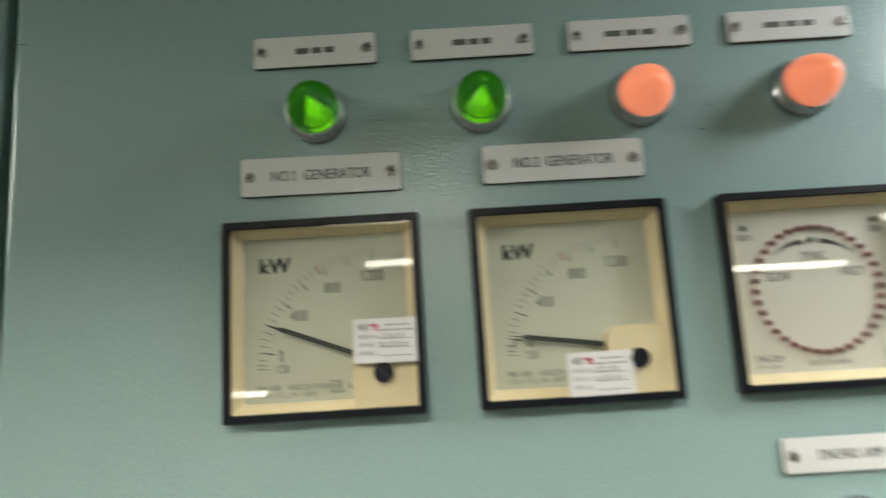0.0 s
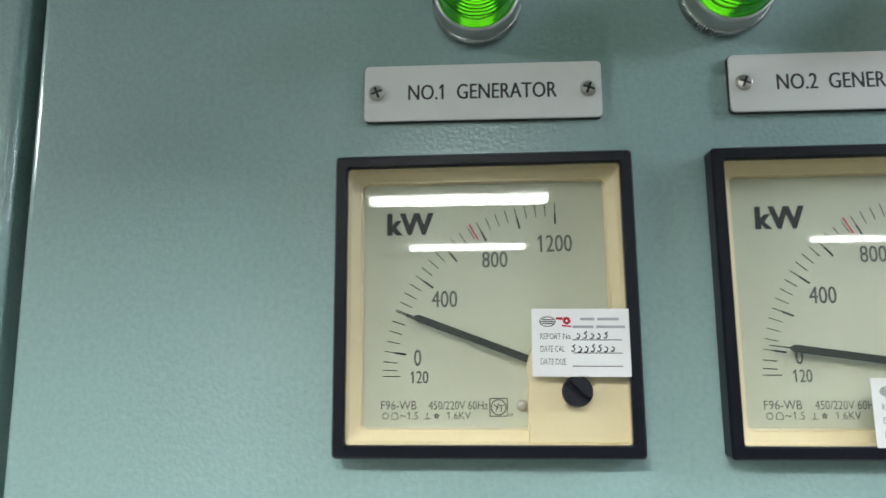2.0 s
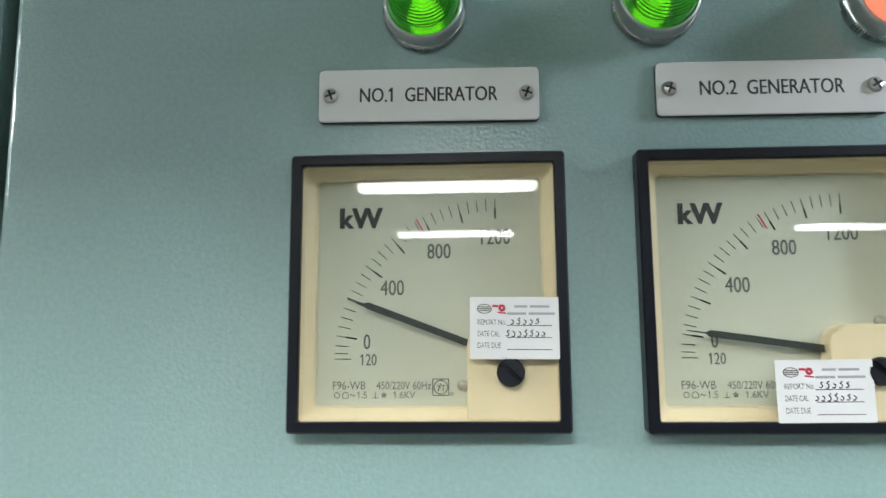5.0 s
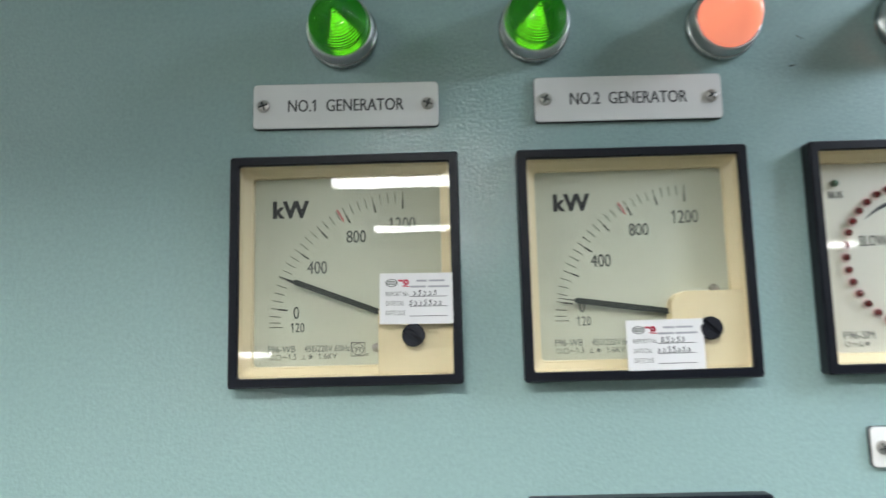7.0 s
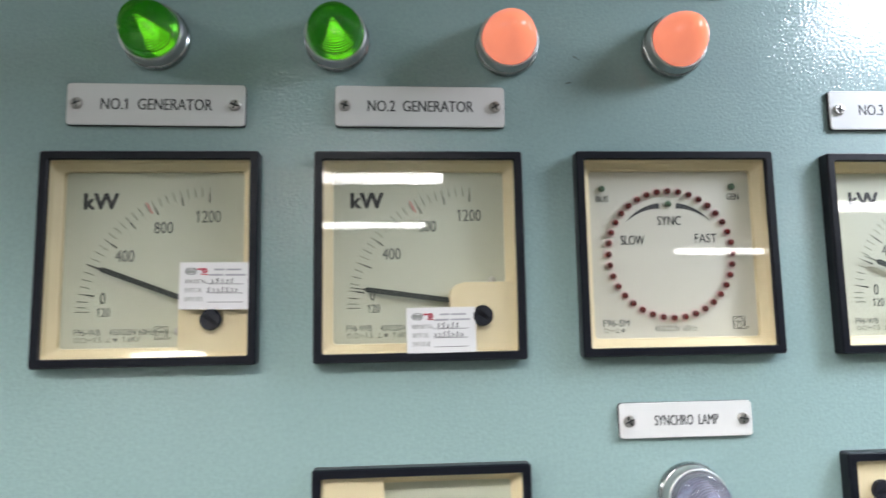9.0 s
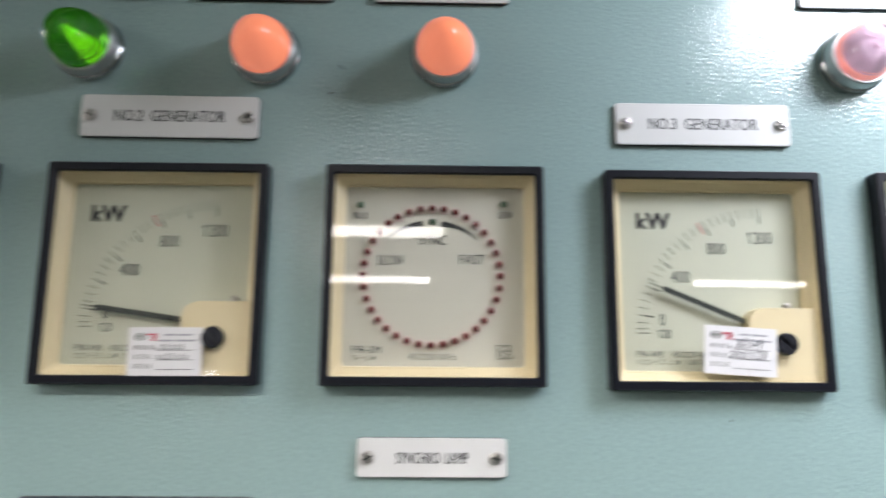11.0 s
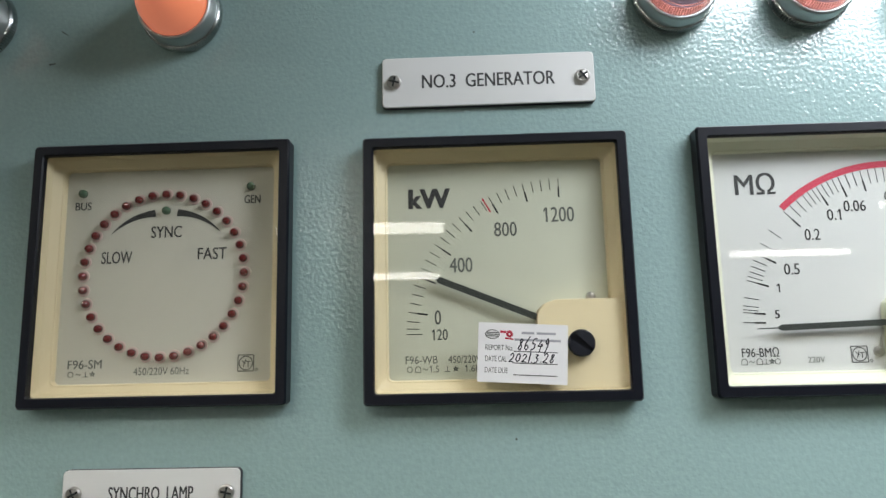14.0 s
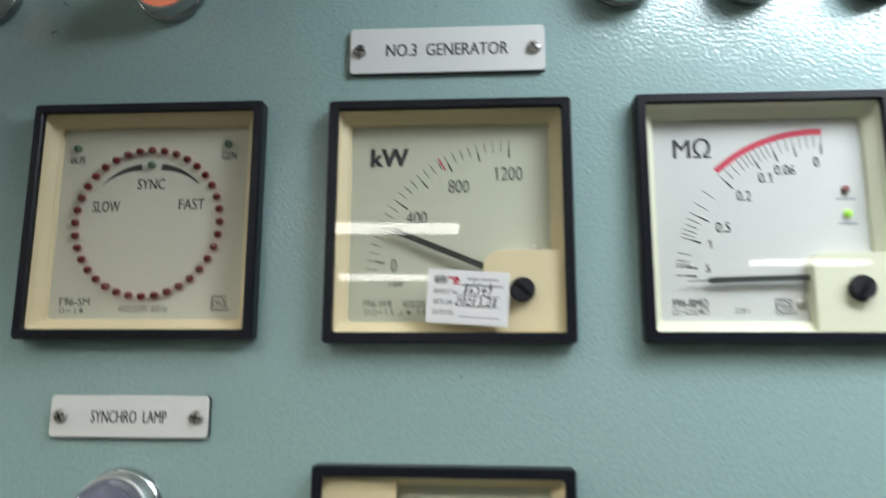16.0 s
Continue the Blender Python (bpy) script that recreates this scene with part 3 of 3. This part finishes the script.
def bars_on(m, bars, y, mat=GREYINK, name="unreadable_print"):
    bm = bmesh.new()
    for x0, x1, z, h in bars:
        strip(bm, x0 * MM, z * MM, x1 * MM, z * MM, h * MM, h * MM, y, 0.00005)
    return part(name, bm, mat, m)


def symbols_on(m, places, z, y):
    """Small printed instrument signs: ring, arch, waves, upright, star."""
    bm = bmesh.new()
    for kind, x in places:
        if kind == "ring":
            pts = [(math.cos(radians(a)), math.sin(radians(a))) for a in range(0, 361, 45)]
        elif kind == "arch":
            pts = [(-1, -1), (-1, 0.4), (-0.4, 1), (0.4, 1), (1, 0.4), (1, -1), (-1, -1)]
        elif kind == "wave":
            pts = [(-1, -0.2), (-0.5, 0.3), (0, 0), (0.5, -0.3), (1, 0.2)]
        elif kind == "up":
            pts = [(-1, -0.9), (1, -0.9), (0, -0.9), (0, 1)]
        else:
            pts = [(math.cos(radians(90 + a)), math.sin(radians(90 + a))) for a in range(0, 721, 144)]
        for (xa, za), (xb, zb) in zip(pts, pts[1:]):
            strip(bm, (x + xa) * MM, (z + za) * MM, (x + xb) * MM, (z + zb) * MM, 0.00026, 0.00026, y, 0.00004)
    part("printed_signs", bm, GREYINK, m)


def maker_mark(m, x, z, w, y=DIAL_Y - 0.0001):
    """Small square with a ring and three strokes."""
    bm = bmesh.new()
    h = w / 2
    for a, b in (((-h, -h), (h, -h)), ((h, -h), (h, h)), ((h, h), (-h, h)), ((-h, h), (-h, -h)), ((-h * 0.5, h * 0.3), (0, -h * 0.1)), ((0, h * 0.45), (-h * 0.35, -h * 0.5)), ((0.05 * h, h * 0.2), (h * 0.6, h * 0.2)), ((h * 0.3, h * 0.2), (h * 0.3, -h * 0.5))):
        strip(bm, (x + a[0]) * MM, (z + a[1]) * MM, (x + b[0]) * MM, (z + b[1]) * MM, 0.0003, 0.0003, y, 0.00004)
    for k in range(24):
        a, b = 2 * math.pi * k / 24, 2 * math.pi * (k + 1) / 24
        strip(bm, (x + h * 0.85 * math.cos(a)) * MM, (z + h * 0.85 * math.sin(a)) * MM, (x + h * 0.85 * math.cos(b)) * MM, (z + h * 0.85 * math.sin(b)) * MM, 0.0003, 0.0003, y, 0.00004)
    for k in range(12):
        a, b = 2 * math.pi * k / 12, 2 * math.pi * (k + 1) / 12
        strip(bm, (x + h + 1.1 + 0.5 * math.cos(a)) * MM, (z - h + 0.5 + 0.5 * math.sin(a)) * MM, (x + h + 1.1 + 0.5 * math.cos(b)) * MM, (z - h + 0.5 + 0.5 * math.sin(b)) * MM, 0.0002, 0.0002, y, 0.00004)
    part("maker_mark", bm, INK, m)


def pointer(m, angle, tip, thick_from, thick_to, w=2.4, lift=2.2):
    """A needle: a thin flat tip and a thicker tapered arm running under the cover, its pivot a little above the scale's."""
    a = radians(angle)
    bm = bmesh.new()
    y = DIAL_Y - 0.0022

    def at(r):
        return (PX - r * math.cos(a)) * MM, (PZ + lift + r * math.sin(a)) * MM
    strip(bm, *at(tip), *at(thick_from), 0.0003, 0.0005, y, 0.0003)
    strip(bm, *at(thick_from), *at(thick_from - 1.2), 0.0009, w * MM, y, 0.0008)
    strip(bm, *at(thick_from - 1.2), *at(thick_to), w * MM, w * MM, y, 0.0008)
    part("pointer", bm, POINTER, m, "matt black pointer")


def kw_meter(key, value, tilt, label, low_cover):
    m = meter_case(key, label, CREAM, DIAL, tilt)

    def deg(v):
        return 8.9 + 81.1 * v / 1200

    bm = bmesh.new()
    for v in range(0, 1201, 50):
        big = v % 200 == 0
        ray_tick(bm, deg(v), RO, RO - (4.4 if not big else 3.6), 0.28, 0.28)
        if big:
            ray_tick(bm, deg(v), RO - 3.4, RO - 7.2, 0.62, 0.62)
    for v, r in ((-50, 4.6), (-90, 4.6), (-120, 5.8)):
        ray_tick(bm, deg(v), RO, RO - r, 0.3, 0.3)
    part("scale_marks", bm, INK, m)
    bm = bmesh.new()
    ray_tick(bm, deg(765), RO + 0.6, RO - 5.4, 0.55, 0.55)
    part("limit_mark", bm, REDINK, m, "red limit mark")
    words_on(m, "kW", -32.3, -17.4, 22.9, 30.5, bold=0.9)
    words_on(m, "0", -23.3, -21.0, -20.4, -15.1, GREYINK, bold=0.12)
    words_on(m, "120", -24.4, -18.7, -26.0, -22.0, GREYINK, bold=0.1)
    words_on(m, "400", -17.4, -9.0, -1.4, 4.1, GREYINK, bold=0.12)
    words_on(m, "800", -0.5, 7.8, 11.6, 17.0, GREYINK, bold=0.12)
    words_on(m, "1200", 18.0, 29.2, 16.5, 22.2, GREYINK, bold=0.12)
    words_on(m, "F96-WB", -34.1, -22.5, -34.3, -31.5, GREYINK, "type_print")
    words_on(m, "450/220V 60Hz", -18.6, 0.6, -34.3, -31.6, GREYINK, "type_print")
    symbols_on(m, [("ring", -32.6), ("arch", -29.6), ("wave", -27.0), ("up", -19.0), ("star", -16.0)], -36.3, DIAL_Y - 0.0001)
    words_on(m, "1.5", -25.4, -22.0, -37.4, -35.0, GREYINK, "type_print")
    words_on(m, "1.6KV", -12.6, -5.0, -37.4, -35.0, GREYINK, "type_print")
    maker_mark(m, 4.0, -33.6, 5.6)
    pointer(m, deg(value) - (3.6 if key != "c" else 2.6), 56.5, 50.0, 8.0, lift=2.3 if key != "c" else 1.7)
    s = part("dial_screw", lathe([(0.0019, 0), (0.0018, 0.0008), (0.0008, 0.0013)], 20), STEEL, m, smooth=True)
    if low_cover:
        s.location = (11.7 * MM, DIAL_Y, -33.1 * MM)
    else:
        s.location = (33.8 * MM, DIAL_Y, -11.6 * MM)
    cover_plate(m, CREAM, 13.3, 44.0, -43.8, -12.6, 6.5)
    knob(m, 28.1, -28.1, -40)
    return m


kw_meter("a", 228, (0.0, 0.2), "square kilowatt meter, black bezel, cream frame, pointer near 230", True)
kw_meter("b", 40, (0.3, 0.3), "square kilowatt meter, black bezel, cream frame, pointer near zero", False)
kw_meter("c", 236, (1.6, -0.92), "square kilowatt meter, black bezel, cream frame, pointer near 240", False)


def sync_meter(key):
    m = meter_case(key, "square synchroscope with a ring of unlit red diodes, black bezel", CREAM, DIALS, (1.15, -1.0))
    cx, cz, r = -1.2, -0.3, 30.6
    dome = lathe([(0.00152, 0), (0.00152, 0.0013), (0.0013, 0.0019), (0.0009, 0.0024), (0.0003, 0.0026)], 16)
    # flat pink ring round each diode, painting its glow on the dial
    bm_ring = lathe([(0.0023, 0), (0.0022, 0.0002), (0.0017, 0.00025)], 18)
    first = None
    for k in range(36):
        a = radians(10 * k)
        x, z = (cx + r * math.sin(a)) * MM, (cz + r * math.cos(a)) * MM
        if first is None:
            led = part("red_diode", dome, LED_RED, m, smooth=True)
            glow_ring = part("diode_glow_ring", bm_ring, LED_GLOW, led)
            first = (led.data, glow_ring.data)
        else:
            led, glow_ring = new("red_diode", first[0]), new("diode_glow_ring", first[1])
            led.parent, glow_ring.parent = m, led
        led.location = (x, DIAL_Y, z)
    for x, z in ((-33.7, 31.6), (31.2, 32.6), (-1.1, 24.1)):
        g = part("green_diode", lathe([(0.0016, 0), (0.0016, 0.0010), (0.0012, 0.0018), (0.0005, 0.0021)], 16), LED_GREEN, m, "unlit green diode", smooth=True)
        g.location = (x * MM, DIAL_Y, z * MM)
    words_on(m, "BUS", -36.7, -30.5, 25.2, 28.3, INK, bold=0.12)
    words_on(m, "GEN", 28.6, 34.7, 26.1, 29.3, INK, bold=0.12)
    words_on(m, "SYNC", -6.8, 4.9, 13.7, 18.2, INK, bold=0.12)
    words_on(m, "SLOW", -25.4, -13.7, 4.3, 8.9, INK, bold=0.12)
    words_on(m, "FAST", 11.4, 22.3, 5.0, 9.5, INK, bold=0.12)
    words_on(m, "F96-SM", -35.7, -23.0, -34.5, -31.3, GREYINK, "type_print", bold=0.12)
    words_on(m, "450/220V 60Hz", -10.9, 9.8, -37.2, -34.5, GREYINK, "type_print")
    symbols_on(m, [("ring", -34.4), ("wave", -31.5), ("up", -28.8), ("star", -26.2)], -36.5, DIAL_Y - 0.0001)
    maker_mark(m, 30.7, -33.6, 5.8)
    # the two tapering arcs towards slow and fast
    part("slow_arc", taper_arc(-1), INK, m, "black tapering arc")
    part("fast_arc", taper_arc(1), INK, m, "black tapering arc")
    return m


def taper_arc(side):
    bm = bmesh.new()
    rows = []
    for k in range(21):
        f = k / 20
        a = radians(10.0 + 42.0 * f)
        mid, half = 24.2 + 2.2 * f, 1.35 * (1 - f) ** 0.8 + 0.05
        cx, cz = -1.2, -0.6
        rows.append([bm.verts.new(((cx + side * q * math.sin(a)) * MM, DIAL_Y - 0.0001, (cz + q * math.cos(a)) * MM)) for q in (mid - half, mid + half)])
    for p, q in zip(rows, rows[1:]):
        f = bm.faces.new((p[0], p[1], q[1], q[0]))
        f.normal_update()
        if f.normal.y > 0:
            f.normal_flip()
    return bm


sync_meter("sync")


def ohm_meter(key):
    m = meter_case(key, "square megohm meter with a red arc and pale frame", PALE, DIALW, (1.1, -0.2))
    band = arc_band(PX * MM, PZ * MM, 57.7 * MM, 60.2 * MM, 47.3, 91.5, DIAL_Y - 0.0001)
    part("red_arc", band, REDINK, m, "red warning arc")
    bm = bmesh.new()
    for a in (47.0, 62.4, 71.3, 79.8, 91.0, 27.8, 17.3, 5.6, 2.0):
        ray_tick(bm, a, RO, RO - 4.2, 0.28, 0.28)
        ray_tick(bm, a, RO - 4.0, RO - 8.0, 0.65, 0.65)
    for a in (50.2, 53.3, 56.4, 58.6, 60.6, 64.6, 66.8, 69.0, 74.2, 77.0, 82.6, 85.4, 88.2, 38.0, 32.1, 25.2, 22.8, 20.7, 18.9, 11.0, 8.0, 6.6):
        ray_tick(bm, a, RO, RO - 5.4, 0.28, 0.28)
    part("scale_marks", bm, INK, m)
    for words, x0, x1, z0, z1 in (("0.2", -8.7, -3.2, 6.7, 10.9), ("0.1", 0.1, 5.1, 13.9, 18.0), ("0.06", 6.4, 14.3, 17.0, 21.1), ("0", 21.4, 23.6, 20.0, 24.2), ("0.5", -17.4, -11.9, -5.7, -1.6),
                                  ("5", -22.2, -20.6, -21.3, -18.3)):
        words_on(m, words, x0, x1, z0, z1, INK, bold=0.12)
    bm = bmesh.new()
    strip(bm, -0.0197, -0.0120, -0.0197, -0.0088, 0.00042, 0.00042, DIAL_Y - 0.0001, 0.00005)
    strip(bm, -0.0197, -0.0089, -0.0206, -0.0097, 0.0004, 0.0004, DIAL_Y - 0.0001, 0.00004)
    part("numeral", bm, INK, m)
    words_on(m, "M\u03a9", -32.2, -17.8, 24.3, 32.5, INK, bold=0.35)
    words_on(m, "F96-BM\u03a9", -35.2, -22.2, -34.8, -31.4, INK, "type_print", bold=0.1)
    words_on(m, "220V", -12.3, -6.3, -37.1, -35.0, GREYINK, "type_print")
    symbols_on(m, [("arch", -34.5), ("wave", -31.9), ("arch", -29.2), ("up", -26.9), ("star", -24.9), ("ring", -22.8)], -36.4, DIAL_Y - 0.0001)
    maker_mark(m, 5.8, -34.5, 5.6)
    bars_on(m, [(28.6, 36.0, 7.2, 1.1), (28.8, 36.0, -2.6, 1.1)], DIAL_Y - 0.0001, PALEINK)
    for x, z, mat, words in ((32.4, 11.0, LED_PALE, "pale unlit red diode"), (32.6, 1.4, LED_LIT, "lit green diode")):
        g = part("diode", lathe([(0.0015, 0), (0.0015, 0.0008), (0.0011, 0.0016), (0.0004, 0.0019)], 16), mat, m, words, smooth=True)
        g.location = (x * MM, DIAL_Y, z * MM)
    pointer(m, -1.7, 54.0, 46.5, 6.0, 2.2, lift=1.2)
    s = part("dial_screw", lathe([(0.0019, 0), (0.0018, 0.0008), (0.0008, 0.0013)], 20), STEEL, m, smooth=True)
    s.location = (12.6 * MM, DIAL_Y, -33.6 * MM)
    bm = bmesh.new()
    strip(bm, 0.0127, -0.0322, 0.0142, -0.0257, 0.0004, 0.0004, DIAL_Y - 0.0014, 0.0004)
    part("spring_wire", bm, STEEL, m, "thin steel spring wire")
    cover_plate(m, PALE, 15.0, 44.0, -43.8, -14.5, 4.0)
    knob(m, 30.6, -28.0, 60)
    return m


ohm_meter("ohm")


def lower_meter(key):
    """The row below: its cover and adjuster sit in the upper corner."""
    m = meter_case(key, "square panel meter with adjuster in its upper corner", CREAM, DIAL, (0.5, 0.3))
    pts = [(-44.0, 43.8), (-44.0, 12.0), (-17.0, 12.0), (-17.0, 43.8)]
    loops = [[(x * MM, y, z * MM) for x, z in pts] for y in (DIAL_Y + 0.0003, -0.0037)]
    part("pivot_cover", loft(loops, False, True), CREAM, m, "plastic pivot cover")
    knob(m, -32.5, 31.0, 30)
    return m


lower_meter("low_b")
lower_meter("low_c")


# ---- calibration stickers ----
def stroke(pts, w, y, bm):
    for (xa, za), (xb, zb) in zip(pts, pts[1:]):
        strip(bm, xa * MM, za * MM, xb * MM, zb * MM, w * MM, w * MM, y, 0.00003)


# ball-pen figures: strokes in a cell one wide and one high
PEN_STROKES = {
    "0": [(0.5, 1.0), (0.15, 0.7), (0.1, 0.3), (0.4, 0.0), (0.75, 0.2), (0.8, 0.7), (0.5, 1.0)],
    "1": [(0.5, 1.0), (0.42, 0.0)],
    "2": [(0.1, 0.75), (0.4, 1.0), (0.75, 0.8), (0.6, 0.45), (0.05, 0.05), (0.4, 0.1), (0.95, 0.0)],
    "3": [(0.15, 0.95), (0.7, 0.95), (0.35, 0.6), (0.75, 0.4), (0.55, 0.05), (0.1, 0.0)],
    "4": [(0.6, 1.1), (0.1, 0.45), (0.95, 0.5), (0.7, 0.75), (0.55, -0.1)],
    "5": [(0.9, 1.0), (0.35, 0.95), (0.2, 0.55), (0.7, 0.55), (0.75, 0.2), (0.1, 0.0)],
    "6": [(0.7, 1.15), (0.2, 0.6), (0.15, 0.15), (0.5, 0.0), (0.75, 0.25), (0.5, 0.45), (0.2, 0.3)],
    "8": [(0.75, 0.95), (0.35, 1.0), (0.3, 0.7), (0.75, 0.3), (0.5, 0.0), (0.15, 0.2), (0.5, 0.6), (0.75, 0.95)],
    "9": [(0.7, 0.75), (0.45, 1.0), (0.2, 0.75), (0.45, 0.5), (0.75, 0.8), (0.65, 0.3), (0.35, -0.25)],
    ".": [(0.4, 0.0), (0.55, 0.05)],
}


def written(words, x0, x1, z, size, y):
    """Figures as a ball pen writes them, a little uneven, leaning and rising towards the end."""
    bm = bmesh.new()
    rnd = random.Random(len(words))
    wide = [0.45 if c in ".1" else 1.0 for c in words]
    step = (x1 - x0) / sum(wide)
    x = x0
    for c, w in zip(words, wide):
        tall, up = size * rnd.uniform(0.85, 1.1), 0.02 * (x - x0) + rnd.uniform(-0.15, 0.25)
        pts = [(x + step * w * 0.86 * px + 0.22 * tall * pz, z + 0.3 + up + tall * pz) for px, pz in PEN_STROKES[c]]
        stroke(pts, 0.36, y - 0.00006, bm)
        x += step * w
    return bm


def sticker(key, x, z, turn, w, h, label, pen=None):
    cx, cz = METERS[key]
    s = thing("calibration_sticker", cx + x * MM, GLASS_Y - 0.0009, cz + z * MM, label, "sticker", "calibration stickers")
    s.rotation_euler = (radians(0), radians(turn), 0)
    part("paper", loft([rect_ring(w * MM, h * MM, 0, 0.0004), rect_ring(w * MM, h * MM, -0.00015, 0.0004)], True, True), PAPER, s)
    y = -0.0002
    L, T = -w / 2, h / 2
    bm = bmesh.new()
    for k in range(20):
        a, b = 2 * math.pi * k / 20, 2 * math.pi * (k + 1) / 20
        strip(bm, (L + 4.9 + 2.4 * math.cos(a)) * MM, (T - 4.0 + 1.5 * math.sin(a)) * MM, (L + 4.9 + 2.4 * math.cos(b)) * MM, (T - 4.0 + 1.5 * math.sin(b)) * MM, 0.0003, 0.0003, y, 0.00004)
    for dz, hw in ((0.6, 1.8), (-0.6, 1.8), (0.0, 2.2)):
        strip(bm, (L + 4.9 - hw) * MM, (T - 4.0 + dz) * MM, (L + 4.9 + hw) * MM, (T - 4.0 + dz) * MM, 0.00035, 0.00035, y, 0.00004)
    part("printed_emblem", bm, GREYINK, s)
    bm = bmesh.new()
    stroke([(L + 7.6, T - 3.0), (L + 9.6, T - 3.1)], 0.8, y, bm)
    stroke([(L + 10.6, T - 2.8), (L + 11.7, T - 3.4), (L + 11.4, T - 4.5), (L + 10.2, T - 4.4), (L + 10.0, T - 3.3), (L + 10.6, T - 2.8)], 0.9, y, bm)
    stroke([(L + 9.3, T - 5.2), (L + 12.2, T - 5.5)], 0.5, y, bm)
    part("red_emblem", bm, REDINK, s, "small red printed emblem")
    bm = bmesh.new()
    for x0, x1, dz in ((15.0, 19.4, 3.2), (20.2, 26.8, 3.2), (12.6, 19.0, 5.6), (19.8, 28.6, 5.6)):
        strip(bm, (L + x0) * MM, (T - dz) * MM, (L + x1) * MM, (T - dz) * MM, 0.0008, 0.0008, y, 0.00004)
    part("printed_heading", bm, PALEINK, s, "grey bars of small print")
    part("printed_line", lettering("REPORT No.", (L + 2.6) * MM, (L + 12.2) * MM, (T - 9.4) * MM, (T - 7.6) * MM, y), GREYINK, s)
    part("printed_line", lettering("DATE CAL", (L + 2.6) * MM, (L + 10.0) * MM, (T - 13.3) * MM, (T - 11.4) * MM, y), GREYINK, s)
    part("printed_line", lettering("DATE DUE", (L + 2.6) * MM, (L + 10.4) * MM, (T - 17.2) * MM, (T - 15.3) * MM, y), GREYINK, s)
    bm = bmesh.new()
    for dz in (9.6, 13.6, 17.6):
        strip(bm, (L + 12.4) * MM, (T - dz) * MM, (L + 27.6) * MM, (T - dz) * MM, 0.00025, 0.00025, y, 0.00004)
    part("ruled_line", bm, INK, s)
    if pen:
        for words, x0, x1, dz, size in ((pen[0], 13.4, 24.6, 9.7, 4.0), (pen[1], 10.6, 26.6, 13.7, 3.3)):
            part("handwriting", written(words, L + x0, L + x1, T - dz, size, y), PEN, s, "black handwritten figures")
    else:
        bm = bmesh.new()
        rnd = random.Random(int(1000 * (x + 50)))
        for zz, n, x0, step in ((8.2, 5, 13.8, 2.1), (12.2, 7, 12.2, 2.0)):
            for k in range(n):
                q, h = L + x0 + k * step, rnd.uniform(1.0, 1.5)
                stroke([(q + 1.1, T - zz + h), (q + 0.2, T - zz + h * 0.5), (q + 1.0, T - zz), (q + 0.6, T - zz - h * 0.8), (q - 0.2, T - zz - h * 0.7)][rnd.randrange(2):], 0.36, y, bm)
        part("handwriting", bm, PEN, s, "illegible pen strokes")
    return s


sticker("a", 30.1, -13.2, 0.6, 31.2, 20.8, "white paper calibration sticker stuck on a meter window")
sticker("b", 9.0, -34.2, -0.4, 31.2, 20.2, "white paper calibration sticker stuck on a meter window")
sticker("c", 7.4, -31.2, 3.4, 31.0, 20.4, "white paper calibration sticker with handwritten number and date", ("86549", "2021.3.28"))
